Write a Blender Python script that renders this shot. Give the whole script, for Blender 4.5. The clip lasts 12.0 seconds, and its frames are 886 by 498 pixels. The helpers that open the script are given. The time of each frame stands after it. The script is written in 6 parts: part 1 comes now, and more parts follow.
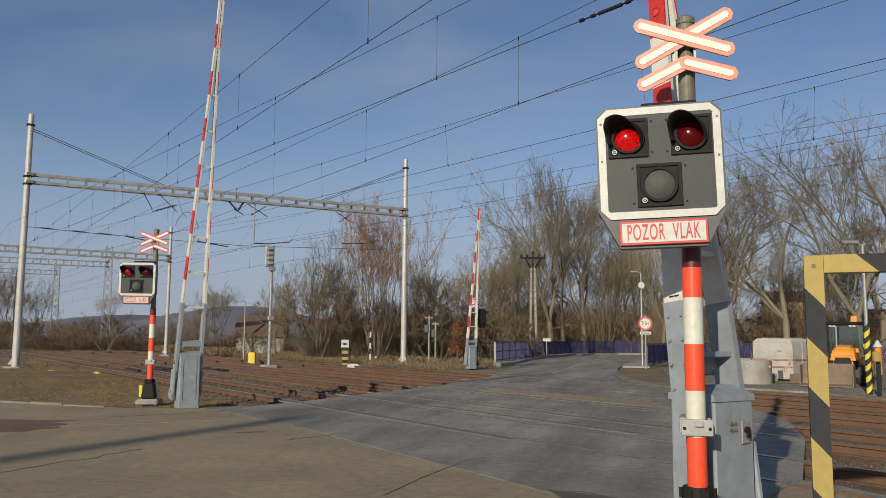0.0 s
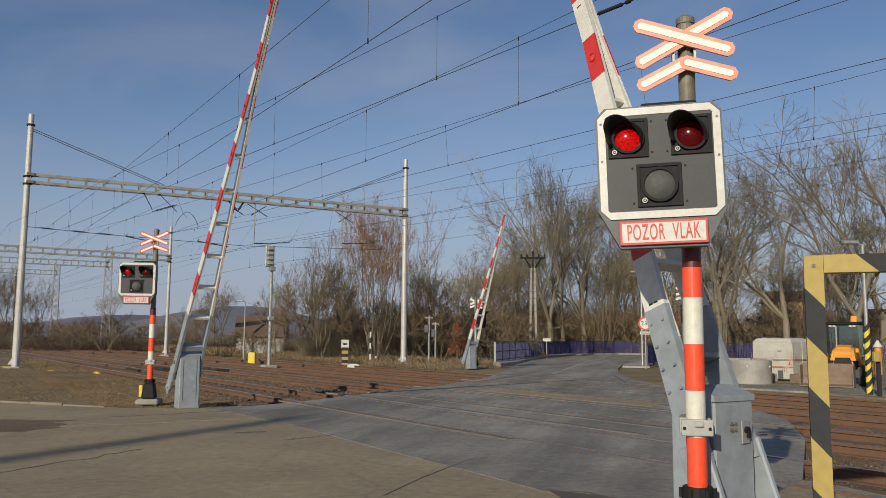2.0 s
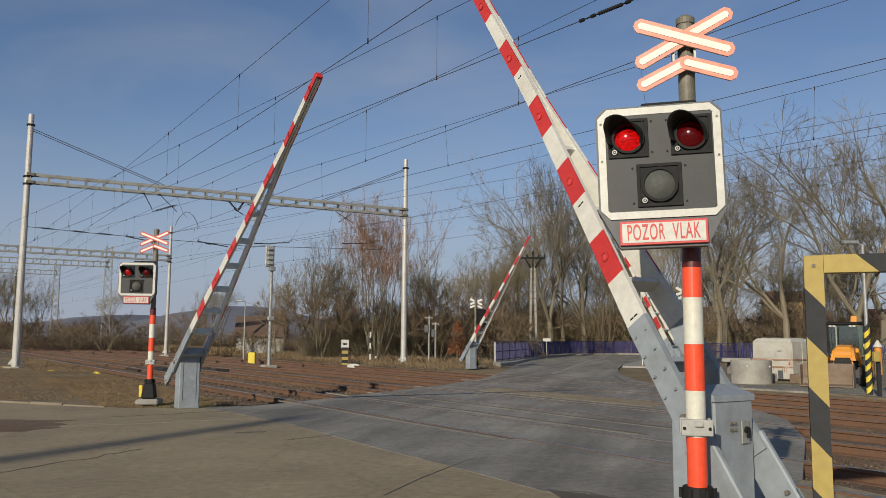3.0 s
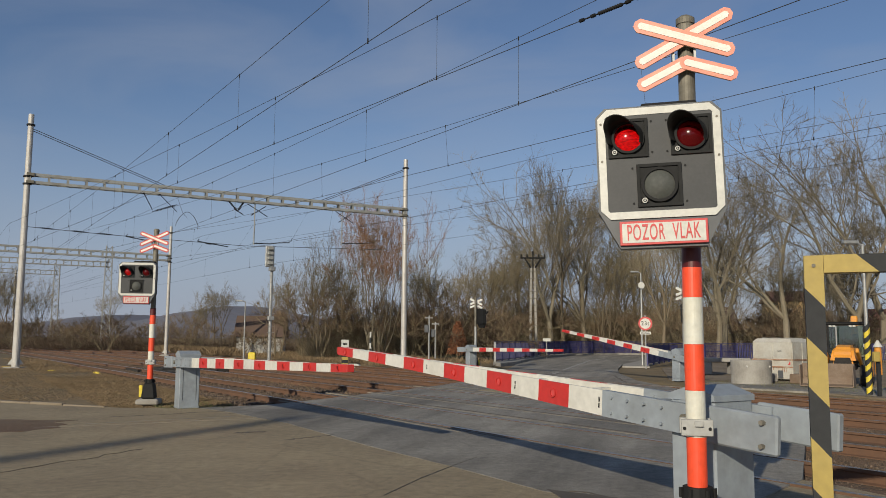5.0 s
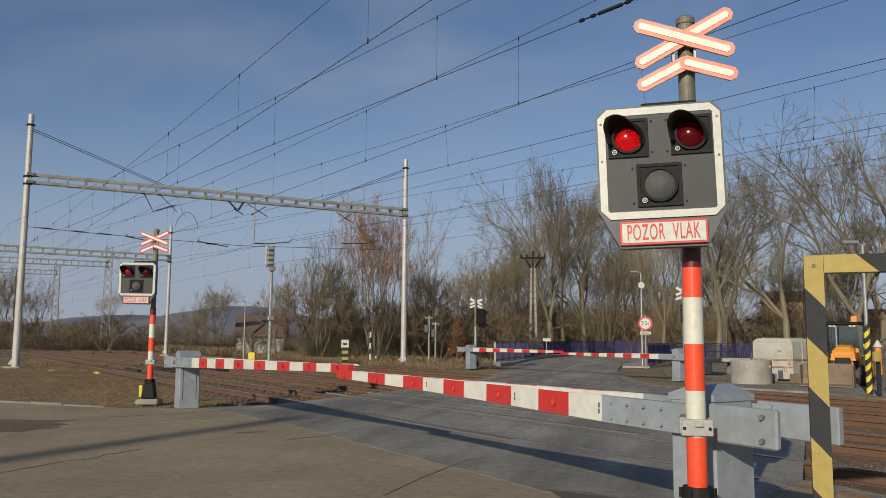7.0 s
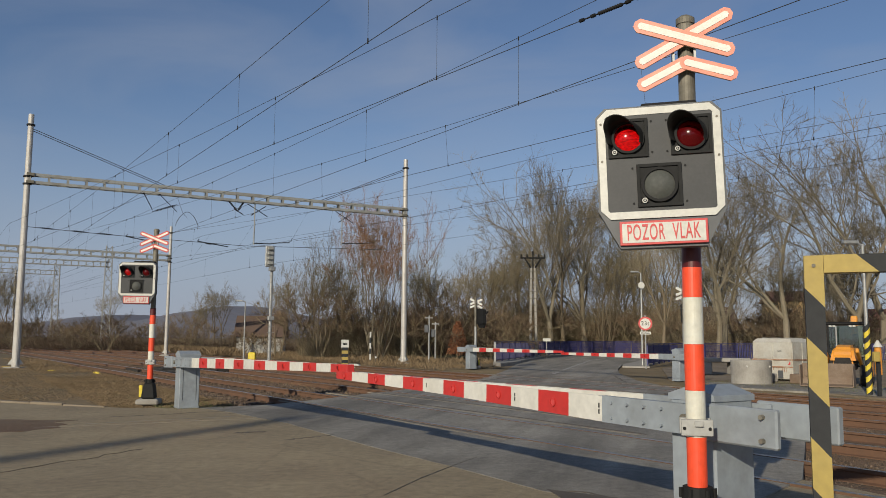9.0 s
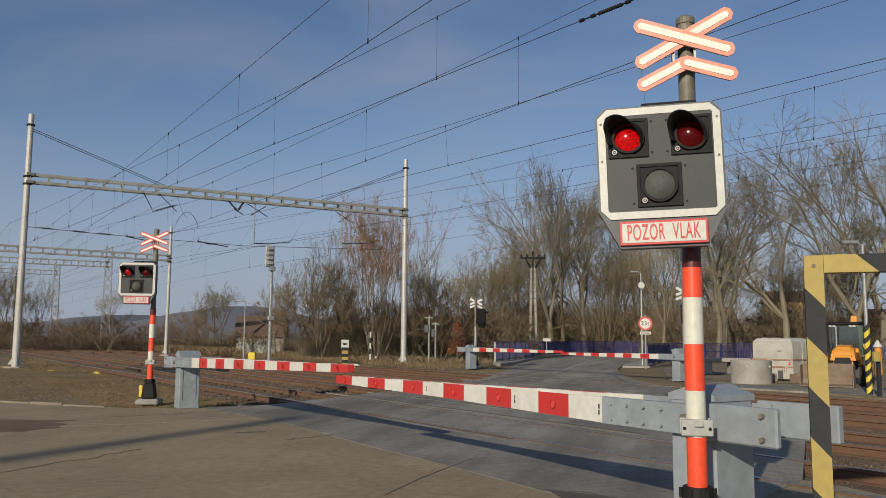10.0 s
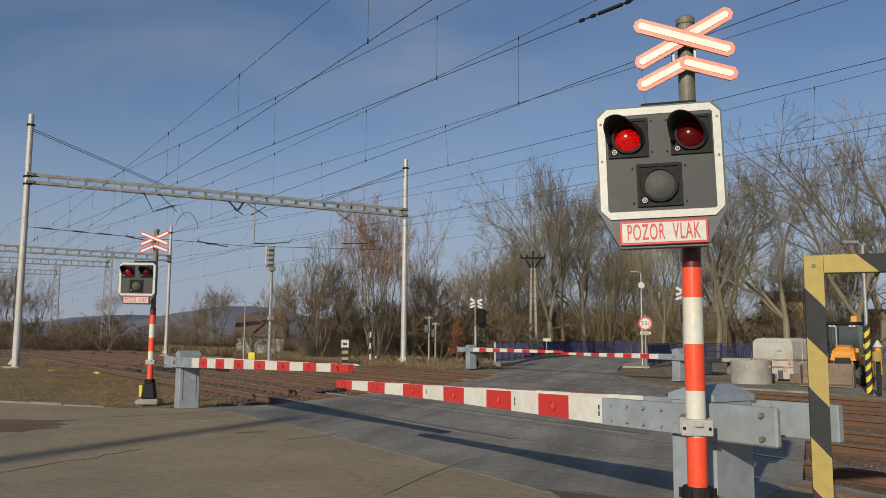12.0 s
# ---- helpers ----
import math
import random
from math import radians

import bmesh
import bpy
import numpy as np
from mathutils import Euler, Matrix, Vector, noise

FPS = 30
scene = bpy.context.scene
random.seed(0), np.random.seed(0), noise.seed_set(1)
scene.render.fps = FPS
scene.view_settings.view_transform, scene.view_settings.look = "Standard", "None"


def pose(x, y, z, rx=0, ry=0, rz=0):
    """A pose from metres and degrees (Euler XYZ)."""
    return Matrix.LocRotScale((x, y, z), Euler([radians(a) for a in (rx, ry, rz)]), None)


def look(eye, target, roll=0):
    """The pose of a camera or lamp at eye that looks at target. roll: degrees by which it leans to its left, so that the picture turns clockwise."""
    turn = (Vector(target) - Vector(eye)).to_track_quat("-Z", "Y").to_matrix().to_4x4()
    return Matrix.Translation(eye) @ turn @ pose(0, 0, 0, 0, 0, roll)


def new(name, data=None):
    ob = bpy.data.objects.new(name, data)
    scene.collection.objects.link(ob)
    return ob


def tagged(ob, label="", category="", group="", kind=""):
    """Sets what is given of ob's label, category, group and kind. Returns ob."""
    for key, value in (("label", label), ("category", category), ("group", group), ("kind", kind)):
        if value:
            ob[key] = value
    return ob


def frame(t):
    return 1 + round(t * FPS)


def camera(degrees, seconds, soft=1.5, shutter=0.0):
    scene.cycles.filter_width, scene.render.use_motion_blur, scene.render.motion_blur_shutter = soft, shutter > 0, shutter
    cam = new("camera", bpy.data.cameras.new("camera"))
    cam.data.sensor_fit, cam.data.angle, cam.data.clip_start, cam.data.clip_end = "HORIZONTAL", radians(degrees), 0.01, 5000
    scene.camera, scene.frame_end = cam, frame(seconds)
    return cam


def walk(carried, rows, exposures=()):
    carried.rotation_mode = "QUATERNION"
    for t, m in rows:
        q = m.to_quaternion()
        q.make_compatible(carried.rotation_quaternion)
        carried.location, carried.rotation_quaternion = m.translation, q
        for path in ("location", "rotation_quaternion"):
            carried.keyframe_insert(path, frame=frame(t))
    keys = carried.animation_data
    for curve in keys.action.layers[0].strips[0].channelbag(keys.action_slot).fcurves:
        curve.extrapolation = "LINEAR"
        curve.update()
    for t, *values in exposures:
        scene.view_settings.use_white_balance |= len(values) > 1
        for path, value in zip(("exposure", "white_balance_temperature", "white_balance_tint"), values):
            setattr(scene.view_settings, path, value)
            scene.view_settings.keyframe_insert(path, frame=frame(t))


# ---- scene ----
EYE = (0.0, 0.0, 1.42)
TILT = math.atan(159 / 1430)
cam = camera(2 * math.degrees(math.atan(784 / 1430)), 12.0, soft=0.8)
STAND = look(EYE, (0, math.cos(TILT), 1.42 + math.sin(TILT)), 0.4)
LOOK_OF = (-0.1, 6450, 10)
LOOK_SHUT = (-0.18, 6450, 10)
walk(cam, [(0.0, STAND), (12.0, STAND)], [(0.0, *LOOK_OF), (3.2, *LOOK_OF), (5.0, *LOOK_SHUT), (12.0, *LOOK_SHUT)])

# ---- light ----
SUN_WAY = Vector((0.43, 0.903, 0)).normalized()   # the way in which shadows fall
SUN_UP = radians(20.5)
world = bpy.data.worlds.new("sky")
scene.world = world
world.use_nodes = True
wn, wl = world.node_tree.nodes, world.node_tree.links
sky = wn.new("ShaderNodeTexSky")
sky.sky_type = "NISHITA"
sky.sun_disc = False
sky.sun_elevation = SUN_UP
sky.sun_rotation = math.atan2(-SUN_WAY.x, -SUN_WAY.y)
sky.air_density, sky.dust_density, sky.ozone_density = 1.0, 0.15, 2.0
# thin high cloud
wtc = wn.new("ShaderNodeTexCoord")
wmap = wn.new("ShaderNodeMapping")
wmap.inputs["Scale"].default_value = (1.6, 1.2, 5.0)
wmap.inputs["Rotation"].default_value = (0.25, 0.1, 0.5)
wl.new(wtc.outputs["Generated"], wmap.inputs["Vector"])
wno = wn.new("ShaderNodeTexNoise")
wno.inputs["Scale"].default_value = 1.7
wno.inputs["Detail"].default_value = 7
wno.inputs["Distortion"].default_value = 0.6
wl.new(wmap.outputs["Vector"], wno.inputs["Vector"])
wra = wn.new("ShaderNodeValToRGB")
wra.color_ramp.elements[0].position, wra.color_ramp.elements[0].color = 0.43, (0, 0, 0, 1)
wra.color_ramp.elements[1].position, wra.color_ramp.elements[1].color = 0.85, (0.5, 0.5, 0.5, 1)
wl.new(wno.outputs["Fac"], wra.inputs["Fac"])
wmx = wn.new("ShaderNodeMix")
wmx.data_type = "RGBA"
wl.new(wra.outputs["Color"], wmx.inputs[0])
wdeep = wn.new("ShaderNodeMix")
wdeep.data_type, wdeep.blend_type = "RGBA", "MULTIPLY"
wdeep.inputs[0].default_value = 1.0
wdeep.inputs[7].default_value = (0.965, 0.98, 1.10, 1)
wl.new(sky.outputs["Color"], wdeep.inputs[6])
wl.new(wdeep.outputs[2], wmx.inputs[6])
wmx.inputs[7].default_value = (4.6, 5.0, 5.9, 1)
# pale winter haze low over the horizon
wsx, whr, whz = wn.new("ShaderNodeSeparateXYZ"), wn.new("ShaderNodeMapRange"), wn.new("ShaderNodeMix")
wl.new(wtc.outputs["Generated"], wsx.inputs[0])
whr.inputs["From Min"].default_value, whr.inputs["From Max"].default_value = 0.0, 0.30
whr.inputs["To Min"].default_value, whr.inputs["To Max"].default_value = 0.85, 0.0
whr.interpolation_type = "SMOOTHSTEP"
wl.new(wsx.outputs["Z"], whr.inputs["Value"])
whz.data_type = "RGBA"
wl.new(whr.outputs["Result"], whz.inputs[0])
wl.new(wmx.outputs[2], whz.inputs[6])
whz.inputs[7].default_value = (4.2, 4.8, 6.2, 1)
wl.new(whz.outputs[2], wn["Background"].inputs["Color"])
wn["Background"].inputs["Strength"].default_value = 0.08
sun = new("sun", bpy.data.lights.new("sun", "SUN"))
sun.data.energy, sun.data.angle, sun.data.color = 4.2, radians(0.53), (1.0, 0.90, 0.72)
sun.matrix_world = look((0, 0, 60), Vector((0, 0, 60)) + SUN_WAY * math.cos(SUN_UP) - Vector((0, 0, math.sin(SUN_UP))))

# ---- materials ----


def material(name, colour, rough=0.7, metal=0.0, stain=None, amount=0.35, grain=30.0, patch=1.5, bump=0.15, depth=0.01,
             island=0.0, coat=0.0, each=0.0):
    """A surface with fine grain, larger stains and relief; island: brightness spread from piece to piece."""
    m = bpy.data.materials.new(name)
    m.use_nodes = True
    n, l = m.node_tree.nodes, m.node_tree.links
    b = n["Principled BSDF"]
    b.inputs["Roughness"].default_value, b.inputs["Metallic"].default_value = rough, metal
    b.inputs["Coat Weight"].default_value = coat
    tc = n.new("ShaderNodeTexCoord")
    fine, big = n.new("ShaderNodeTexNoise"), n.new("ShaderNodeTexNoise")
    fine.inputs["Scale"].default_value, fine.inputs["Detail"].default_value = grain, 6
    big.inputs["Scale"].default_value, big.inputs["Detail"].default_value = patch, 5
    big.inputs["Roughness"].default_value = 0.65
    for t in (fine, big):
        l.new(tc.outputs["Object"], t.inputs["Vector"])
    ramp = n.new("ShaderNodeValToRGB")
    ramp.color_ramp.elements[0].position, ramp.color_ramp.elements[1].position = 0.42, 0.68
    l.new(big.outputs["Fac"], ramp.inputs["Fac"])
    sc = n.new("ShaderNodeMath")
    sc.operation = "MULTIPLY"
    sc.inputs[1].default_value = amount
    l.new(ramp.outputs["Color"], sc.inputs[0])
    mix = n.new("ShaderNodeMix")
    mix.data_type = "RGBA"
    mix.inputs[6].default_value = (*colour, 1)
    mix.inputs[7].default_value = (*(stain or [c * 0.6 for c in colour]), 1)
    l.new(sc.outputs[0], mix.inputs[0])
    hsv = n.new("ShaderNodeHueSaturation")
    l.new(mix.outputs[2], hsv.inputs["Color"])
    mr = n.new("ShaderNodeMapRange")
    mr.inputs["To Min"].default_value, mr.inputs["To Max"].default_value = 0.8, 1.2
    l.new(fine.outputs["Fac"], mr.inputs["Value"])
    value = mr.outputs["Result"]
    for spread, kind, socket in ((island, "ShaderNodeNewGeometry", "Random Per Island"), (each, "ShaderNodeObjectInfo", "Random")):
        if spread:
            g, r, mu = n.new(kind), n.new("ShaderNodeMapRange"), n.new("ShaderNodeMath")
            r.inputs["To Min"].default_value, r.inputs["To Max"].default_value = 1 - spread, 1 + spread
            l.new(g.outputs[socket], r.inputs["Value"])
            mu.operation = "MULTIPLY"
            l.new(value, mu.inputs[0])
            l.new(r.outputs["Result"], mu.inputs[1])
            value = mu.outputs[0]
    l.new(value, hsv.inputs["Value"])
    l.new(hsv.outputs["Color"], b.inputs["Base Color"])
    if bump:
        bp = n.new("ShaderNodeBump")
        bp.inputs["Strength"].default_value, bp.inputs["Distance"].default_value = bump, depth
        l.new(fine.outputs["Fac"], bp.inputs["Height"])
        l.new(bp.outputs["Normal"], b.inputs["Normal"])
    return m


M = {}


def asphalt(name, base, worn, heading, streak=0.35, rough=0.85):
    """Rolled asphalt: stone speckle, blotches, long tyre-worn streaks and hairline cracks."""
    m = bpy.data.materials.new(name)
    m.use_nodes = True
    n, l = m.node_tree.nodes, m.node_tree.links
    b = n["Principled BSDF"]
    b.inputs["Roughness"].default_value = rough
    b.inputs["Specular IOR Level"].default_value = 0.3
    tc = n.new("ShaderNodeTexCoord")

    def tex(scale, detail, rgh=0.6, stretch=None):
        t = n.new("ShaderNodeTexNoise")
        t.inputs["Scale"].default_value, t.inputs["Detail"].default_value, t.inputs["Roughness"].default_value = scale, detail, rgh
        src = tc.outputs["Object"]
        if stretch:
            rot, mp = n.new("ShaderNodeMapping"), n.new("ShaderNodeMapping")
            rot.inputs["Rotation"].default_value = (0, 0, radians(-heading))
            mp.inputs["Scale"].default_value = stretch
            l.new(src, rot.inputs["Vector"])
            l.new(rot.outputs["Vector"], mp.inputs["Vector"])
            src = mp.outputs["Vector"]
        l.new(src, t.inputs["Vector"])
        return t

    def spread(out, lo, hi, a0=0.3, a1=0.7):
        r = n.new("ShaderNodeMapRange")
        r.inputs["From Min"].default_value, r.inputs["From Max"].default_value = a0, a1
        r.inputs["To Min"].default_value, r.inputs["To Max"].default_value = lo, hi
        l.new(out, r.inputs["Value"])
        return r.outputs["Result"]

    def times(x, y):
        mu = n.new("ShaderNodeMath")
        mu.operation = "MULTIPLY"
        l.new(x, mu.inputs[0])
        l.new(y, mu.inputs[1])
        return mu.outputs[0]

    stone, mid, blot, lanes = tex(70, 4, 0.8), tex(9, 6, 0.7), tex(0.45, 6, 0.62), tex(1.0, 5, 0.6, (0.10, 1.1, 1.0))
    mix = n.new("ShaderNodeMix")
    mix.data_type = "RGBA"
    mix.inputs[6].default_value, mix.inputs[7].default_value = (*base, 1), (*worn, 1)
    l.new(spread(blot.outputs["Fac"], 0.0, 1.0, 0.38, 0.64), mix.inputs[0])
    value = times(times(spread(stone.outputs["Fac"], 0.6, 1.4), spread(mid.outputs["Fac"], 0.77, 1.23)), spread(lanes.outputs["Fac"], 1 - streak, 1 + streak))
    vo = n.new("ShaderNodeTexVoronoi")
    vo.feature = "DISTANCE_TO_EDGE"
    vo.inputs["Scale"].default_value = 0.55
    wob = n.new("ShaderNodeMix")
    wob.data_type = "VECTOR"
    wob.inputs[0].default_value = 0.06
    l.new(tc.outputs["Object"], wob.inputs[4])
    l.new(mid.outputs["Color"], wob.inputs[5])
    l.new(wob.outputs[1], vo.inputs["Vector"])
    value = times(value, spread(vo.outputs["Distance"], 0.86, 1.0, 0.0, 0.012))
    hs = n.new("ShaderNodeHueSaturation")
    l.new(mix.outputs[2], hs.inputs["Color"])
    l.new(value, hs.inputs["Value"])
    l.new(hs.outputs["Color"], b.inputs["Base Color"])
    bp = n.new("ShaderNodeBump")
    bp.inputs["Strength"].default_value, bp.inputs["Distance"].default_value = 0.6, 0.006
    l.new(stone.outputs["Fac"], bp.inputs["Height"])
    l.new(bp.outputs["Normal"], b.inputs["Normal"])
    return m


M["asphalt"] = asphalt("asphalt", (0.335, 0.272, 0.172), (0.265, 0.212, 0.137), 60, 0.05, 0.9)
M["asphalt_dark"] = asphalt("asphalt_dark", (0.20, 0.184, 0.155), (0.295, 0.273, 0.228), 74, 0.34, 0.8)
M["tar"] = material("tar", (0.11, 0.09, 0.068), 0.8, amount=0.5, grain=30, patch=2)
M["concrete"] = material("concrete", (0.36, 0.34, 0.30), 0.9, stain=(0.2, 0.18, 0.15), amount=0.6, grain=25, patch=1.5, bump=0.3)
M["grass"] = material("grass", (0.215, 0.155, 0.078), 1.0, stain=(0.125, 0.098, 0.05), amount=1.0, grain=9, patch=0.55, bump=0.6, depth=0.06)
M["blade"] = material("blade", (0.215, 0.150, 0.082), 0.9, stain=(0.135, 0.098, 0.052), amount=0.8, grain=5, patch=0.5, bump=0, island=0.25)
M["green_blade"] = material("green_blade", (0.13, 0.15, 0.05), 0.9, stain=(0.22, 0.18, 0.09), amount=0.8, grain=5, patch=0.4, bump=0, island=0.4)
M["field"] = material("field", (0.10, 0.13, 0.045), 1.0, stain=(0.16, 0.14, 0.07), amount=0.6, grain=4, patch=0.1, bump=0.4)
M["ballast"] = material("ballast", (0.135, 0.085, 0.05), 1.0, stain=(0.19, 0.135, 0.088), amount=0.7, grain=14, patch=0.6, bump=1.0, depth=0.05)
M["stone"] = material("stone", (0.125, 0.088, 0.06), 1.0, stain=(0.18, 0.14, 0.105), amount=0.7, grain=14, patch=0.6, bump=0.3, island=0.5)
M["sleeper"] = material("sleeper", (0.095, 0.065, 0.045), 0.95, amount=0.6, grain=20, patch=2, bump=0.4, each=0.25)
M["rust"] = material("rust", (0.15, 0.08, 0.046), 0.85, stain=(0.10, 0.06, 0.04), amount=0.7, grain=25, patch=2, bump=0.3, depth=0.004)
M["flake_rust"] = material("flake_rust", (0.33, 0.17, 0.095), 0.9, stain=(0.46, 0.40, 0.32), amount=0.9, grain=25, patch=5, bump=0.2, depth=0.004)
M["rail_top"] = material("rail_top", (0.45, 0.43, 0.41), 0.3, 0.9, stain=(0.25, 0.18, 0.13), amount=0.6, grain=30, patch=0.8, bump=0.05)
M["barrier_grey"] = material("barrier_grey", (0.285, 0.32, 0.35), 0.5, stain=(0.20, 0.215, 0.22), amount=0.7, grain=14, patch=2.5, bump=0.06, depth=0.004)
M["barrier_white"] = material("barrier_white", (0.67, 0.655, 0.59), 0.45, stain=(0.52, 0.50, 0.43), amount=0.5, grain=16, patch=2.5, bump=0.04, depth=0.003)
M["barrier_red"] = material("barrier_red", (0.55, 0.035, 0.03), 0.45, stain=(0.40, 0.04, 0.035), amount=0.5, grain=16, patch=2.5, bump=0.04, depth=0.003)
M["band_red"] = material("band_red", (0.86, 0.085, 0.028), 0.4, stain=(0.75, 0.09, 0.05), amount=0.4, grain=20, patch=5, bump=0.02, depth=0.002)
M["band_white"] = material("band_white", (0.66, 0.655, 0.57), 0.4, stain=(0.62, 0.56, 0.40), amount=0.5, grain=24, patch=5, bump=0.02, depth=0.002)
M["galvanised"] = material("galvanised", (0.42, 0.42, 0.40), 0.5, 0.55, stain=(0.25, 0.25, 0.23), amount=0.6, grain=30, patch=3, bump=0.1, depth=0.003)
M["old_steel"] = material("old_steel", (0.17, 0.155, 0.12), 0.65, 0.3, stain=(0.30, 0.28, 0.23), amount=0.7, grain=35, patch=7, bump=0.3, depth=0.003)
M["mast_paint"] = material("mast_paint", (0.52, 0.50, 0.46), 0.5, 0.2, stain=(0.34, 0.31, 0.27), amount=0.6, grain=15, patch=1.2, bump=0.08)
M["girder"] = material("girder", (0.34, 0.35, 0.33), 0.6, 0.2, stain=(0.22, 0.2, 0.17), amount=0.7, grain=12, patch=1.2, bump=0.08)
M["black"] = material("black", (0.018, 0.018, 0.018), 0.5, amount=0.4, grain=30, patch=4, bump=0.1, depth=0.003)
M["board"] = material("board", (0.040, 0.042, 0.043), 0.55, stain=(0.055, 0.055, 0.055), amount=0.5, grain=60, patch=6, bump=0.05, depth=0.002)
M["lamp_black"] = material("lamp_black", (0.016, 0.0165, 0.016), 0.5, stain=(0.03, 0.03, 0.03), amount=0.5, grain=60, patch=6, bump=0.05, depth=0.002)
M["board_back"] = material("board_back", (0.10, 0.105, 0.11), 0.5, amount=0.4, grain=20, patch=3, bump=0.05)
M["sign_white"] = material("sign_white", (0.60, 0.595, 0.54), 0.4, stain=(0.58, 0.56, 0.48), amount=0.4, grain=30, patch=7, bump=0.02, depth=0.002)
M["sign_red"] = material("sign_red", (0.60, 0.075, 0.07), 0.4, stain=(0.5, 0.06, 0.06), amount=0.4, grain=30, patch=7, bump=0.02, depth=0.002)
# red rim paled by painted-in sun glare; cross_red is the plain red
M["cross_rim_glare"] = material("cross_rim_glare", (0.84, 0.32, 0.22), 0.25, stain=(0.82, 0.42, 0.28), amount=0.6, grain=20, patch=9, bump=0.02, depth=0.002, coat=0.4)
M["cross_white"] = material("cross_white", (0.88, 0.84, 0.74), 0.22, stain=(0.8, 0.7, 0.55), amount=0.4, grain=20, patch=9, bump=0.02, depth=0.002, coat=0.4)
M["yellow"] = material("yellow", (0.40, 0.295, 0.07), 0.6, stain=(0.33, 0.25, 0.08), amount=0.6, grain=18, patch=3, bump=0.1, depth=0.003)
M["stripe_black"] = material("stripe_black", (0.03, 0.032, 0.034), 0.6, stain=(0.06, 0.06, 0.06), amount=0.5, grain=18, patch=3, bump=0.1, depth=0.003)
M["bright_yellow"] = material("bright_yellow", (0.75, 0.58, 0.05), 0.5, amount=0.3, grain=18, patch=3, bump=0.05)
M["road_paint"] = material("road_paint", (0.40, 0.385, 0.35), 0.8, stain=(0.24, 0.21, 0.17), amount=1.0, grain=20, patch=2.5, bump=0.2)
M["old_kerb"] = material("old_kerb", (0.25, 0.205, 0.145), 0.95, stain=(0.15, 0.115, 0.075), amount=0.8, grain=16, patch=2, bump=0.5)
M["cross_red"] = material("cross_red", (0.62, 0.10, 0.085), 0.35, stain=(0.6, 0.16, 0.12), amount=0.5, grain=20, patch=9, bump=0.02, depth=0.002)
M["collar_red"] = material("collar_red", (0.10, 0.012, 0.012), 0.4, amount=0.4, grain=30, patch=6, bump=0.02)
M["dust"] = material("dust", (0.29, 0.25, 0.19), 0.95, stain=(0.16, 0.14, 0.11), amount=0.9, grain=12, patch=1.2, bump=0.2)
M["blue_rail"] = material("blue_rail", (0.03, 0.03, 0.12), 0.55, stain=(0.07, 0.065, 0.16), amount=0.6, grain=10, patch=0.7, bump=0.05)
M["bark"] = material("bark", (0.16, 0.128, 0.085), 1.0, stain=(0.11, 0.085, 0.05), amount=0.6, grain=8, patch=0.7, bump=0.4, depth=0.02, each=0.2)
M["bark_pale"] = material("bark_pale", (0.20, 0.17, 0.12), 1.0, stain=(0.13, 0.115, 0.07), amount=0.6, grain=8, patch=0.7, bump=0.4, depth=0.02, each=0.2)
M["twig"] = material("twig", (0.21, 0.172, 0.10), 1.0, amount=0.4, grain=6, patch=0.5, bump=0, island=0.3, each=0.2)
M["twig_pale"] = material("twig_pale", (0.215, 0.182, 0.125), 1.0, amount=0.4, grain=6, patch=0.5, bump=0, island=0.3, each=0.2)
M["twig_red"] = material("twig_red", (0.23, 0.132, 0.08), 1.0, stain=(0.17, 0.115, 0.072), amount=0.5, grain=6, patch=0.4, bump=0, island=0.3)
M["dry_leaf"] = material("dry_leaf", (0.30, 0.12, 0.055), 0.9, amount=0.5, grain=6, patch=1, bump=0, island=0.35)
M["thicket"] = material("thicket", (0.23, 0.186, 0.115), 1.0, stain=(0.165, 0.135, 0.082), amount=0.7, grain=3, patch=0.15, bump=0, island=0.45)
M["thicket_red"] = material("thicket_red", (0.155, 0.104, 0.064), 1.0, stain=(0.105, 0.08, 0.05), amount=0.7, grain=3, patch=0.15, bump=0, island=0.4)
# pale blue-grey: distance haze mixed into the wooded hill's colour
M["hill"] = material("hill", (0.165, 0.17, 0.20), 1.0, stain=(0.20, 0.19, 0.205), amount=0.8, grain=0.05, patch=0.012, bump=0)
M["wire"] = material("wire", (0.06, 0.06, 0.055), 0.6, 0.4, amount=0.3, grain=5, patch=1, bump=0)
M["box_white"] = material("box_white", (0.50, 0.485, 0.425), 0.7, stain=(0.40, 0.34, 0.26), amount=0.6, grain=14, patch=2.2, bump=0.15)
M["wall_yellow"] = material("wall_yellow", (0.50, 0.35, 0.17), 0.9, amount=0.3, grain=6, patch=0.5, bump=0.1)
M["wall_white"] = material("wall_white", (0.55, 0.53, 0.48), 0.9, stain=(0.34, 0.33, 0.31), amount=0.6, grain=6, patch=0.6, bump=0.1)
M["roof_red"] = material("roof_red", (0.16, 0.075, 0.055), 0.9, amount=0.4, grain=8, patch=0.6, bump=0.2)
M["roof_brown"] = material("roof_brown", (0.13, 0.085, 0.06), 0.9, amount=0.4, grain=8, patch=0.6, bump=0.2)
M["window"] = material("window", (0.03, 0.035, 0.04), 0.15, amount=0.2, bump=0)
M["orange"] = material("orange", (0.72, 0.30, 0.03), 0.45, stain=(0.5, 0.2, 0.05), amount=0.4, grain=18, patch=2, bump=0.05)
M["rubber"] = material("rubber", (0.022, 0.021, 0.02), 0.9, stain=(0.06, 0.05, 0.04), amount=0.5, grain=18, patch=3, bump=0.2)
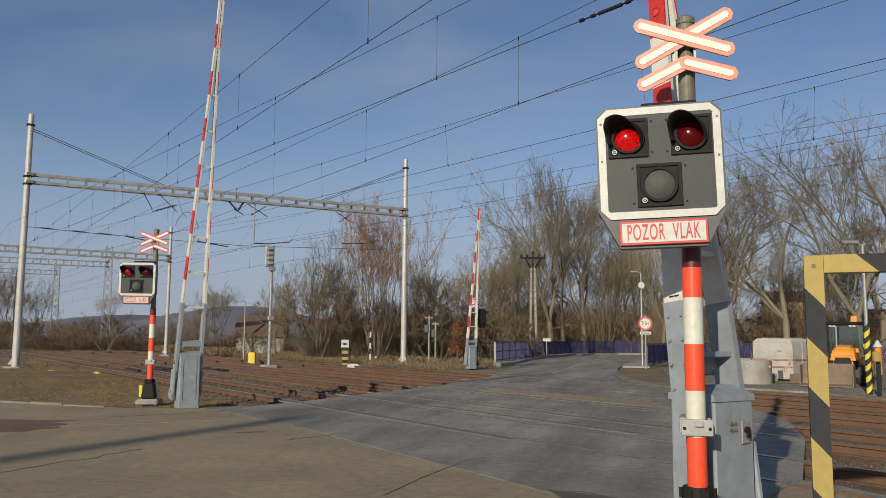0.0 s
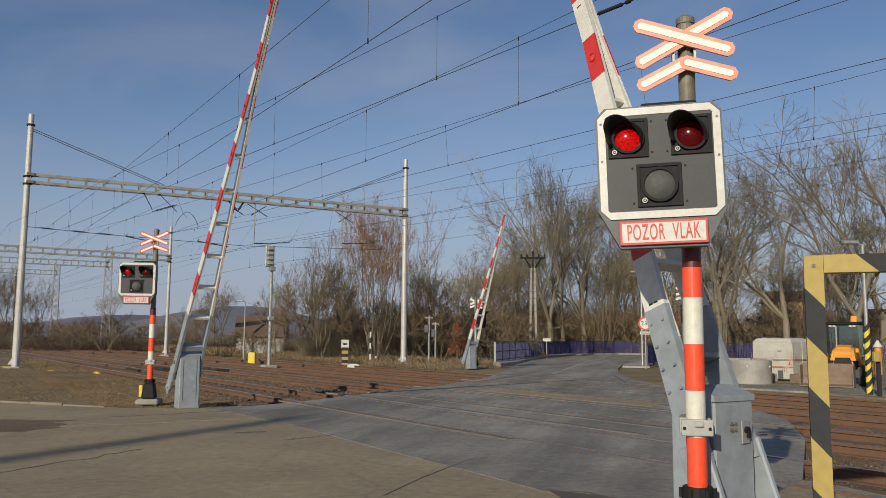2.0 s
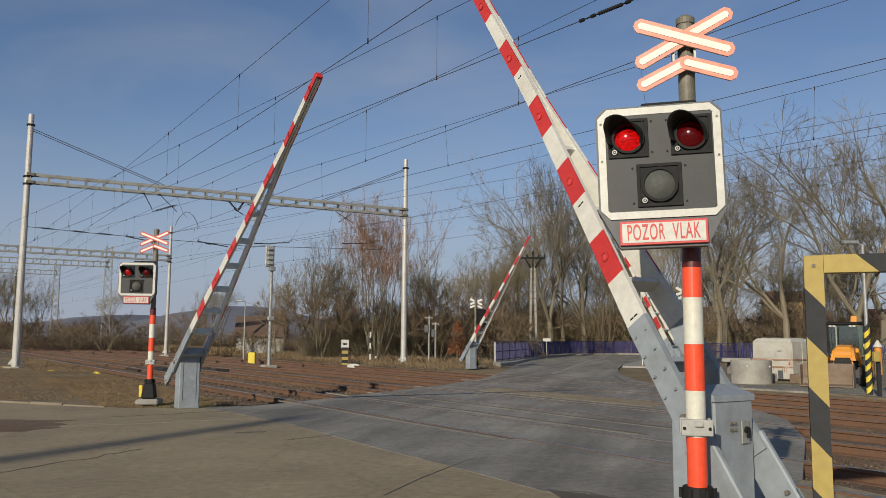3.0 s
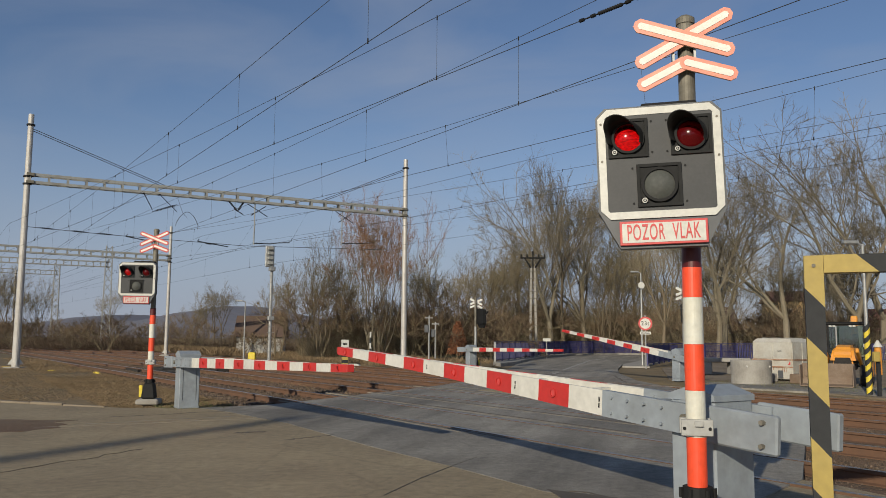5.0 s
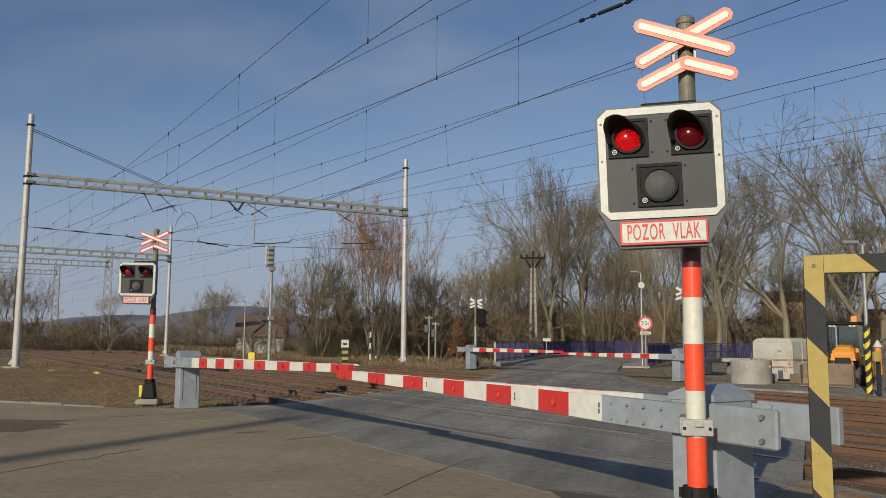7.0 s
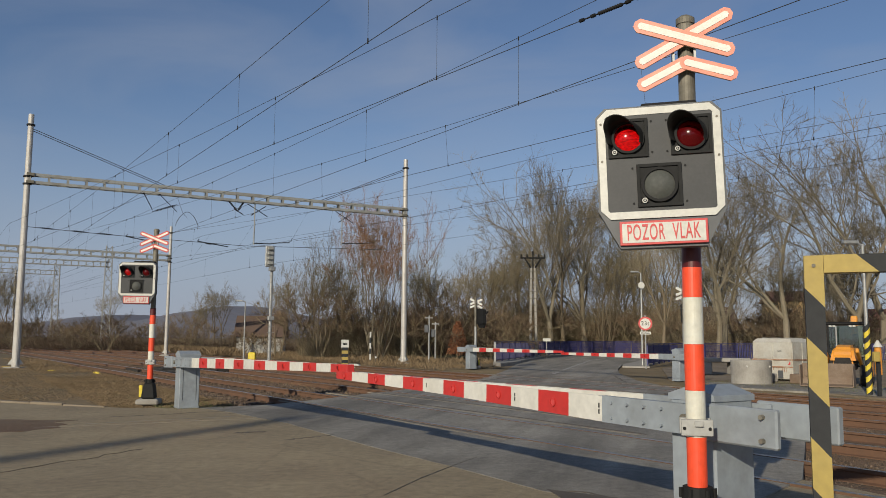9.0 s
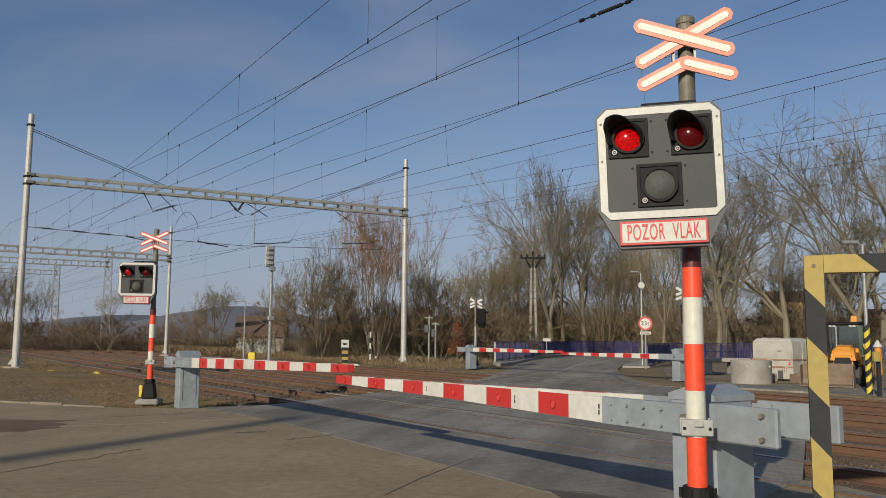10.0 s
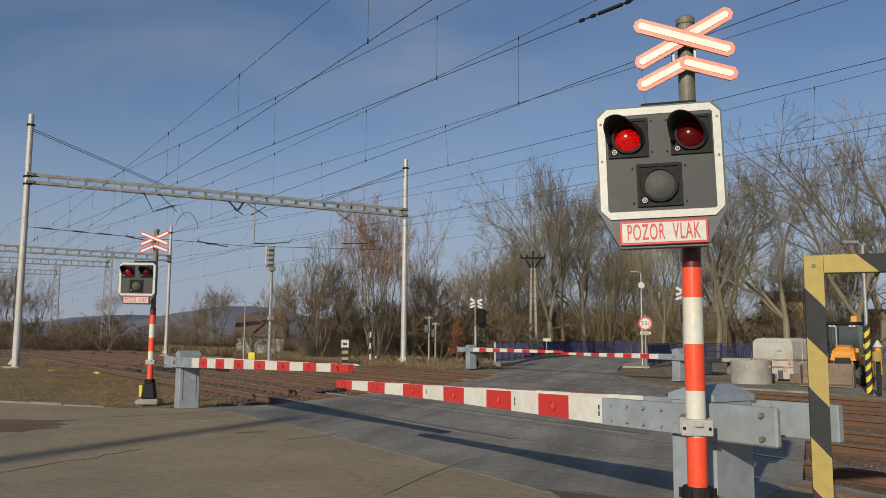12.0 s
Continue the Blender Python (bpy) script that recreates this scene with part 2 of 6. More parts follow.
M["bucket"] = material("bucket", (0.25, 0.19, 0.14), 0.8, 0.2, stain=(0.17, 0.11, 0.07), amount=0.7, grain=14, patch=2, bump=0.2)
M["white_lens"] = material("white_lens", (0.075, 0.08, 0.07), 0.75, stain=(0.12, 0.12, 0.115), amount=0.4, grain=40, patch=10, bump=0.1, depth=0.002)


for dull in ("lamp_black", "black", "stripe_black"):
    M[dull].node_tree.nodes["Principled BSDF"].inputs["Specular IOR Level"].default_value = 0.2
    M[dull].node_tree.nodes["Principled BSDF"].inputs["Roughness"].default_value = 0.65


def glowing(name, colour, strength):
    """The lit face of a signal lamp, with the lens's facets in its glow."""
    m = bpy.data.materials.new(name)
    m.use_nodes = True
    n, l = m.node_tree.nodes, m.node_tree.links
    b = n["Principled BSDF"]
    b.inputs["Base Color"].default_value = (0.3, 0.02, 0.02, 1)
    b.inputs["Emission Color"].default_value = (*colour, 1)
    tc, mp, no, mr = n.new("ShaderNodeTexCoord"), n.new("ShaderNodeMapping"), n.new("ShaderNodeTexNoise"), n.new("ShaderNodeMapRange")
    mp.inputs["Scale"].default_value = (45, 45, 110)
    no.inputs["Scale"].default_value, no.inputs["Detail"].default_value = 1.0, 2
    mr.inputs["From Min"].default_value, mr.inputs["From Max"].default_value = 0.3, 0.7
    mr.inputs["To Min"].default_value, mr.inputs["To Max"].default_value = 0.3 * strength, 1.8 * strength
    l.new(tc.outputs["Object"], mp.inputs["Vector"])
    l.new(mp.outputs["Vector"], no.inputs["Vector"])
    l.new(no.outputs["Fac"], mr.inputs["Value"])
    l.new(mr.outputs["Result"], b.inputs["Emission Strength"])
    return m


def red_glass():
    m = bpy.data.materials.new("red_glass")
    m.use_nodes = True
    n, l = m.node_tree.nodes, m.node_tree.links
    b = n["Principled BSDF"]
    b.inputs["Base Color"].default_value = (0.13, 0.004, 0.006, 1)
    b.inputs["Roughness"].default_value = 0.16
    tr, mx = n.new("ShaderNodeBsdfTransparent"), n.new("ShaderNodeMixShader")
    tr.inputs["Color"].default_value = (0.95, 0.10, 0.08, 1)
    mx.inputs[0].default_value = 0.62
    l.new(tr.outputs[0], mx.inputs[1])
    l.new(b.outputs[0], mx.inputs[2])
    l.new(mx.outputs[0], n["Material Output"].inputs["Surface"])
    return m


def clear_glass():
    m = bpy.data.materials.new("cab_glass")
    m.use_nodes = True
    n, l = m.node_tree.nodes, m.node_tree.links
    g, tr, mx = n.new("ShaderNodeBsdfGlossy"), n.new("ShaderNodeBsdfTransparent"), n.new("ShaderNodeMixShader")
    g.inputs["Roughness"].default_value = 0.05
    tr.inputs["Color"].default_value = (0.74, 0.84, 0.80, 1)
    mx.inputs[0].default_value = 0.15
    l.new(tr.outputs[0], mx.inputs[1])
    l.new(g.outputs[0], mx.inputs[2])
    l.new(mx.outputs[0], n["Material Output"].inputs["Surface"])
    return m


M["soil"] = material("soil", (0.225, 0.178, 0.122), 1.0, stain=(0.13, 0.10, 0.06), amount=0.8, grain=10, patch=0.5, bump=0.8, depth=0.04)
M["shell_green"] = material("shell_green", (0.02, 0.03, 0.025), 0.5, amount=0.3, bump=0)
M["glow"] = glowing("lamp_glow", (1.0, 0.05, 0.06), 1.35)
M["glow_far"] = glowing("lamp_glow_far", (1.0, 0.07, 0.05), 0.7)
M["red_glass"] = red_glass()
M["cab_glass"] = clear_glass()

# ---- building helpers ----
ALONG = Vector((-0.522, 0.853, 0.0)).normalized()    # along the tracks
ACROSS = Vector((0.853, 0.522, 0.0)).normalized()    # across them
HEADING = math.degrees(math.atan2(ALONG.y, ALONG.x))


def nt(n, t, z=0.0):
    """A place n metres across the tracks and t metres along them."""
    return ACROSS * n + ALONG * t + Vector((0, 0, z))


def frame_of(o, x, z=Vector((0, 0, 1))):
    """A pose at o whose x axis points along x."""
    x = Vector(x).normalized()
    y = z.cross(x).normalized()
    z = x.cross(y)
    m = Matrix((x, y, z)).transposed().to_4x4()
    m.translation = o
    return m


def box(bm, size, centre=(0, 0, 0), m=None, bevel=0.0, taper=None):
    """A box with its edges cut; taper: the size of its top."""
    out = bmesh.ops.create_cube(bm, size=1)["verts"]
    for v in out:
        sx, sy = (taper if taper and v.co.z > 0 else size[:2])
        v.co = Vector((v.co.x * sx, v.co.y * sy, v.co.z * size[2])) + Vector(centre)
        if m:
            v.co = m @ v.co
    if bevel:
        es = list({e for v in out for e in v.link_edges})
        bmesh.ops.bevel(bm, geom=es, offset=bevel, segments=1, affect="EDGES")


def rod(bm, p, q, r1, r2=None, seg=8, caps=True):
    """A round bar from p to q."""
    p, q = Vector(p), Vector(q)
    way = q - p
    rot = way.to_track_quat("Z", "Y").to_matrix().to_4x4()
    rot.translation = (p + q) / 2
    bmesh.ops.create_cone(bm, cap_ends=caps, segments=seg, radius1=r1, radius2=r1 if r2 is None else r2, depth=way.length, matrix=rot)


def prism(bm, outline, z0, z1):
    """An outline in x and y, raised from z0 to z1."""
    lo = [bm.verts.new((x, y, z0)) for x, y in outline]
    hi = [bm.verts.new((x, y, z1)) for x, y in outline]
    k = len(outline)
    bm.faces.new(lo[::-1])
    bm.faces.new(hi)
    for i in range(k):
        bm.faces.new((lo[i], lo[(i + 1) % k], hi[(i + 1) % k], hi[i]))


def mesh_of(name, bm, mat, smooth=False):
    bmesh.ops.recalc_face_normals(bm, faces=bm.faces)
    me = bpy.data.meshes.new(name)
    bm.to_mesh(me)
    bm.free()
    me.materials.append(M[mat])
    if smooth:
        for p in me.polygons:
            p.use_smooth = True
    return me


def part(name, bm, mat, parent, label="", m=None, smooth=False):
    ob = new(name, mesh_of(name, bm, mat, smooth))
    ob.parent = parent
    if m:
        ob.matrix_basis = m
    return tagged(ob, label)


def solid(name, bm, mat, label, category, kind="", group="", smooth=False):
    return tagged(new(name, mesh_of(name, bm, mat, smooth)), label, category, group, kind)


def raw(name, verts, faces, mat):
    me = bpy.data.meshes.new(name)
    me.from_pydata(verts, [], faces)
    me.materials.append(M[mat])
    return me


def holder(name, m, label, category, group=""):
    ob = new(name)
    ob.empty_display_size = 0.2
    ob.matrix_basis = m
    return tagged(ob, label, category, group)


def ring(bm, r0, r1, depth, m, seg=24):
    """A flat ring in the local x-z plane, of that depth along y."""
    vs = []
    for i in range(seg):
        a = 2 * math.pi * i / seg
        c, s = math.cos(a), math.sin(a)
        vs.append([bm.verts.new(m @ Vector((r * c, y, r * s))) for r, y in ((r0, 0), (r1, 0), (r1, depth), (r0, depth))])
    for i in range(seg):
        a, b = vs[i], vs[(i + 1) % seg]
        for j in range(4):
            bm.faces.new((a[j], b[j], b[(j + 1) % 4], a[(j + 1) % 4]))


def lettering(name, text, size, mat, parent, m, width=None):
    """Raised letters, in the local x-y plane of m."""
    cu = bpy.data.curves.new(name, "FONT")
    cu.body, cu.size, cu.align_x, cu.align_y, cu.extrude, cu.offset = text, size, "CENTER", "CENTER", 0.002, size * 0.008
    cu.space_character = 1.12
    tmp = new(name, cu)
    bpy.context.view_layer.update()
    me = bpy.data.meshes.new_from_object(tmp.evaluated_get(bpy.context.evaluated_depsgraph_get()))
    bpy.data.objects.remove(tmp)
    if width:
        xs = [v.co.x for v in me.vertices]
        k = width / (max(xs) - min(xs))
        mid = (max(xs) + min(xs)) / 2
        for v in me.vertices:
            v.co.x = (v.co.x - mid) * k
    me.materials.clear()
    me.materials.append(M[mat])
    ob = new(name, me)
    ob.parent, ob.matrix_basis = parent, m
    return ob


# ---- ground and roads ----


def build_ground():
    """One sheet to the horizon, with the shallow trough in which the tracks lie."""
    profile = [(-3500, -0.06), (-200, -0.06), (-30, -0.06), (0, -0.05), (3.5, -0.04), (5.2, -0.05), (5.7, -0.26), (20.0, -0.26), (20.6, -0.05),
               (23, -0.04), (27, -0.06), (40, -0.1), (80, -0.1), (300, -0.1), (3500, -0.1)]
    ts = [-3500, -400, -100] + [-60 + 4 * i for i in range(66)] + [260, 400, 800, 1500, 3500]
    bm = bmesh.new()
    rows = [[bm.verts.new(nt(n, t, z + 0.03 * noise.noise((n * 0.6, t * 0.6, 0)) * (abs(n) < 60))) for n, z in profile] for t in ts]
    for a, b in zip(rows, rows[1:]):
        for i in range(len(profile) - 1):
            bm.faces.new((a[i], a[i + 1], b[i + 1], b[i]))
    return solid("ground", bm, "grass", "dry brown winter grass and bare earth beside the railway", "ground", "structure", smooth=True)


def slab(name, outline, z0, z1, mat, label, category="road", kind="structure"):
    bm = bmesh.new()
    prism(bm, outline, z0, z1)
    return solid(name, bm, mat, label, category, kind)


build_ground()
NEAR_ROAD = [(-60, 36.0), (-30, 25.2), (-9.5, 17.7), (-6.4, 16.45), (-4.9, 16.55), (-4.14, 15.77), (-2.56, 13.69), (-0.86, 10.76), (0.11, 9.26), (0.96, 7.81), (1.6, 7.2), (2.4, 6.9), (4.0, 3.0), (6.0, -1), (30, -30), (-60, -30)]
slab("road_near", NEAR_ROAD, -0.4, 0.0, "asphalt", "worn brownish asphalt road before the level crossing")
CROSSING = [(-4.14, 15.77), (-4.9, 16.55), (-3.9, 17.25), (-3.4, 17.9), (-2.0, 20.9), (-0.1, 25.0), (1.6, 30.0), (3.0, 38.0), (4.2, 46.5), (6.0, 55.0), (9.0, 66.5), (12.3, 74.5), (17.2, 79.3), (24, 80.3), (34, 78.3), (46, 74),
            (46, 66), (33, 69), (24, 70), (18.5, 66), (14.2, 58), (10.6, 48.0), (8.6, 40.0), (7.6, 35.0), (6.9, 29.0), (7.0, 22.0), (6.3, 15.0), (5.3, 12.0), (3.75, 8.6), (2.4, 6.9), (1.6, 7.2), (0.96, 7.81), (0.11, 9.26), (-0.86, 10.76), (-2.56, 13.69)]
slab("road_crossing", CROSSING, -0.4, 0.004, "asphalt_dark", "darker patched asphalt over the level crossing and on to the bridge")
# side strip of earth and asphalt behind the near barrier
slab("pavement_side", [(2.4, 6.9), (3.75, 8.6), (3.9, 8.5), (4.9, 5.9), (5.6, 2.0), (4.0, 3.0)], -0.4, -0.012, "asphalt", "old cracked asphalt footway beside the crossing", "pavement")


# ---- tracks ----
TRACKS = [7.55, 11.1, 14.75, 18.25]
SLOPE = -0.04


def track_n(c, t):
    return c + SLOPE * (t - 18)


def build_tracks():
    for c in TRACKS:
        bm = bmesh.new()
        ts = [-60 + 2 * i for i in range(121)]
        prof = [(-1.75, -0.28), (-1.35, -0.145), (1.35, -0.145), (1.75, -0.28)]
        rows = []
        for t in ts:
            rows.append([bm.verts.new(nt(track_n(c, t) + dn, t, z + 0.03 * noise.noise((dn * 3, t * 1.3, c)))) for dn, z in prof])
        for a, b in zip(rows, rows[1:]):
            for i in range(3):
                bm.faces.new((a[i], a[i + 1], b[i + 1], b[i]))
        tagged(solid("ballast_bed", bm, "ballast", "rust-brown crushed stone ballast under a railway track", "ballast", "structure", smooth=True))
    x_axis = (ALONG + ACROSS * SLOPE).normalized()
    head = [(-0.036, 0), (0.036, 0), (0.036, -0.035), (0.009, -0.05), (0.009, -0.135), (0.07, -0.15), (0.07, -0.162), (-0.07, -0.162), (-0.07, -0.15), (-0.009, -0.135), (-0.009, -0.05), (-0.036, -0.035)]
    for c in TRACKS:
        tr = holder("railway_track", frame_of(nt(track_n(c, 18), 18, 0.012), x_axis), "pair of rusty steel rails on sleepers in brown ballast", "railway track", "tracks of the crossing")
        for side in (-1, 1):
            bm = bmesh.new()
            ends = []
            for x in (-80, 180):
                ends.append([bm.verts.new((x, side * 0.753 + y, z)) for y, z in head])
            k = len(head)
            for i in range(k):
                bm.faces.new((ends[0][i], ends[0][(i + 1) % k], ends[1][(i + 1) % k], ends[1][i]))
            part("rail", bm, "rust", tr)
            bm = bmesh.new()
            box(bm, (260, 0.07, 0.004), (50, side * 0.753, 0.0015))
            part("running_surface", bm, "rail_top", tr, "polished steel running surface")
        bm = bmesh.new()
        box(bm, (0.25, 2.5, 0.16), (0, 0, -0.235), bevel=0.012)
        me = mesh_of("sleeper", bm, "sleeper")
        bm = bmesh.new()
        box(bm, (0.14, 0.10, 0.05))
        clip = mesh_of("rail_clip", bm, "sleeper")
        if c == TRACKS[0]:
            for i in range(0, 48):
                for y in (-0.88, -0.625, 0.625, 0.88):
                    ob = new("rail_clip", clip)
                    ob.parent, ob.matrix_basis = tr, pose(i * 0.62, y, -0.135)
        for i in range(-14, 62):
            x = i * 0.62
            p = nt(track_n(c, 18), 18) + x_axis * x
            ob = new("sleeper", me)
            ob.parent = tr
            ob.matrix_basis = pose(x + random.uniform(-.02, .02), 0, random.uniform(-0.01, 0.01), 0, 0, random.uniform(-1, 1))


build_tracks()

# ---- level crossing barriers ----


def build_barrier(origin, along, length, bands, lead, label, z_pivot=0.95, width=0.5, glint="collar_red", join=0.8):
    """A half barrier: pillar with a ladder-shaped arm of two striped rails on a pivot, and counterweights behind it.
    The arm points along x; the local y axis runs across it."""
    b = holder("barrier", frame_of(origin, along), label, "barrier", "barriers of the level crossing")
    bm = bmesh.new()
    box(bm, (0.36, 0.40, 1.06), (0, 0, 0.53), bevel=0.012)
    box(bm, (0.375, 0.415, 0.04), (0, 0, 0.02), bevel=0.008)
    part("pillar", bm, "barrier_grey", b)
    bm = bmesh.new()
    prism(bm, [(-0.19, 1.045), (0.19, 1.045), (0.19, 1.085), (0.0, 1.145), (-0.19, 1.085)], -0.21, 0.21)
    bmesh.ops.rotate(bm, verts=bm.verts, matrix=Matrix.Rotation(radians(90), 3, "X"))
    part("lid", bm, "barrier_grey", b, "grey sheet-metal lid with a low ridge")
    for y in (-0.06, 0.06):
        bm = bmesh.new()
        box(bm, (0.012, 0.004, 0.78), (0.181, y * 2.2, 0.56))
        part("seam", bm, "board_back", b)
    # switch plate on the counterweight side
    bm = bmesh.new()
    box(bm, (0.012, 0.085, 0.15), (-0.19, -0.10, 0.84), bevel=0.004)
    part("switch_plate", bm, "galvanised", b, "small bright switch plate")
    bm = bmesh.new()
    rod(bm, (-0.195, -0.10, 0.855), (-0.215, -0.10, 0.855), 0.022, seg=12)
    box(bm, (0.02, 0.016, 0.06), (-0.213, -0.10, 0.835))
    part("switch_knob", bm, "black", b, "black rotary switch")
    for dy in (0.06, 0.1):
        for dz in (0.86, 0.9):
            bm = bmesh.new()
            rod(bm, (-0.18, -0.06 + dy, dz), (-0.194, -0.06 + dy, dz), 0.012, seg=8)
            part("bolt", bm, "old_steel", b)
    arm = new("arm")
    arm.parent = b
    arm.matrix_basis = pose(0, 0, z_pivot)
    arm.empty_display_size = 0.2
    half, tip_half = width / 2, 0.028

    def rail_pose(x, side):
        k = max(0.0, (x - 0.4) / (length - 0.4))
        return side * (half + (tip_half - half) * min(1.0, k / join)), 0.195 - 0.10 * k

    def strip(bm, x0, x1, side, thick=0.045, grow=0.0, shift=0.0):
        (ya, ha), (yb, hb) = rail_pose(x0, side), rail_pose(x1, side)
        vs = []
        for x, y, h in ((x0, ya + side * shift, ha + grow), (x1, yb + side * shift, hb + grow)):
            vs.append([bm.verts.new((x, y + dy, dz)) for dy, dz in ((-thick / 2, -h / 2), (thick / 2, -h / 2), (thick / 2, h / 2), (-thick / 2, h / 2))])
        a, c = vs
        bm.faces.new(a[::-1])
        bm.faces.new(c)
        for i in range(4):
            bm.faces.new((a[i], a[(i + 1) % 4], c[(i + 1) % 4], c[i]))

    x0 = lead + 0.0
    step = (length - lead) / bands
    for side in (-1, 1):
        bm = bmesh.new()
        strip(bm, -0.30, lead, side, 0.05, 0.004)
        stem = part("stem", bm, "barrier_grey", arm, "bolted grey steel arm stem")
        for i in range(4):
            for dz in (-0.06, 0.05):
                bm = bmesh.new()
                y = rail_pose(0.2 + i * (lead - 0.3) / 3, side)[0]
                rod(bm, (0.2 + i * (lead - 0.3) / 3, y - 0.034, dz), (0.2 + i * (lead - 0.3) / 3, y + 0.034, dz), 0.011, seg=6)
                part("bolt", bm, "barrier_grey", arm)
        bm = bmesh.new()
        bend = 0.4 + join * (length - 0.4)
        strip(bm, lead, bend, side, 0.03, -0.006, -0.0068)
        strip(bm, bend, length - 0.03, side, 0.03, -0.006, -0.0068)
        part("rail", bm, "barrier_white", arm, "white inner side of the arm rail")
        for k in range(bands):
            red = (bands - k) % 2 == 1
            bm = bmesh.new()
            a, c = x0 + k * step, x0 + (k + 1) * step
            strip(bm, a, c, side, 0.014, 0.0, 0.0155)
            part("red_band" if red else "white_band", bm, "barrier_red" if red else "barrier_white", arm)
            if red:
                bm = bmesh.new()
                y, h = rail_pose((a + c) / 2, side)
                ring(bm, 0.026, 0.037, 0.012, Matrix.Translation(((a + c) / 2, y + side * 0.0225 - (0.012 if side < 0 else 0), 0)), 16)
                part("reflector_rim", bm, "barrier_red", arm)
                bm = bmesh.new()
                rod(bm, ((a + c) / 2, y + side * 0.0215, 0), ((a + c) / 2, y + side * 0.0255, 0), 0.028, seg=16)
                part("reflector", bm, glint, arm)
        # counterweight
        bm = bmesh.new()
        y = side * (half + 0.02)
        box(bm, (0.52, 0.05, 0.235), (-0.43, y, 0), bevel=0.012)
        cw = part("counterweight", bm, "barrier_grey", arm, "thick grey counterweight plate")
        bm = bmesh.new()
        if side < 0:
            box(bm, (0.16, 0.06, 0.235), (-0.67, y - 0.01, 0), bevel=0.01)
            part("end_weight", bm, "barrier_grey", arm)
        else:
            bm.free()
        for dz in (-0.07, 0.07):
            bm = bmesh.new()
            rod(bm, (-0.6, y - 0.055, dz), (-0.6, y + 0.055, dz), 0.016, seg=6)
            part("bolt", bm, "old_steel", arm)
    n_rung = max(5, round((length - 0.6) / 0.72))
    for i in range(n_rung):
        x = 0.42 + i * (length - 0.9) / (n_rung - 0.4)
        y, h = rail_pose(x, 1)
        bm = bmesh.new()
        box(bm, (0.035, 2 * y - 0.045, h * 0.7), (x, 0, 0))
        if i == 0:
            box(bm, (0.11, 2 * y - 0.05, 0.012), (x - 0.03, 0, -h * 0.36))
        part("rung", bm, "barrier_grey" if i < 1 else "barrier_white", arm)
    bm = bmesh.new()
    box(bm, (0.03, 0.10, 0.09), (length + 0.012, 0, 0), bevel=0.006)
    part("end_cap", bm, "barrier_red", arm, "red end cap")
    bm = bmesh.new()
    rod(bm, (0, -half - 0.04, 0), (0, half + 0.04, 0), 0.035, seg=12)
    part("axle", bm, "old_steel", arm)
    return b, arm


near_barrier, near_arm = build_barrier(nt(4.46, 3.79, -0.02), ALONG - ACROSS * 0.04, 5.56, 12, 0.785, "grey steel level-crossing barrier with red and white arm beside the road", 0.925, glint="sign_red", join=0.56)
for x, h in ((0.82, 0.085), (1.92, 0.07), (3.5, 0.05)):
    k = (x - 0.4) / (5.56 - 0.4)
    for dz in (-0.25, 0.27):
        bm = bmesh.new()
        box(bm, (0.011, 0.003, h * 0.42), (x, 0.25 + (0.028 - 0.25) * min(1.0, k / 0.56) + 0.0245, h * dz))
        part("label_bar", bm, "black", near_arm)
left_barrier, left_arm = build_barrier(nt(4.25, 16.84), -ALONG, 7.73, 14, 1.22, "grey steel barrier with long red and white arm on far roadside", 0.917)
far_barrier, far_arm = build_barrier(nt(21.7, 32.8), -ALONG, 6.8, 12, 0.55, "grey steel barrier beyond the tracks near the bridge railing", 0.92)
yard_barrier, yard_arm = build_barrier(nt(22.2, 20.2), ALONG, 6.4, 12, 0.75, "grey steel barrier beyond the tracks beside the yard", 0.84)

# ---- crossing signals ----


def cross_arm(bm, inner, back, p, q, w, y):
    """One board of the warning cross from p to q in the x-z plane, with cut corners; its inlay and back go into inner and back."""
    p, q = Vector((p[0], 0, p[1])), Vector((q[0], 0, q[1]))
    m = frame_of((p + q) / 2, q - p, Vector((0, -1, 0)))
    ln = (q - p).length
    for b, l, h, z0, z1 in ((bm, ln, w, 0.008, 0.02), (inner, ln - 0.055, w * 0.46, 0.0205, 0.024), (back, ln - 0.004, w - 0.004, -0.004, 0.0075)):
        c = h * 0.3
        pts = [(-l / 2 + c, -h / 2), (l / 2 - c, -h / 2), (l / 2, -h / 2 + c), (l / 2, h / 2 - c), (l / 2 - c, h / 2), (-l / 2 + c, h / 2), (-l / 2, h / 2 - c), (-l / 2, -h / 2 + c)]
        k = len(pts)
        lo = [b.verts.new(m @ Vector((a, d, z0 - y))) for a, d in pts]
        hi = [b.verts.new(m @ Vector((a, d, z1 - y))) for a, d in pts]
        b.faces.new(lo[::-1])
        b.faces.new(hi)
        for i in range(k):
            b.faces.new((lo[i], lo[(i + 1) % k], hi[(i + 1) % k], hi[i]))


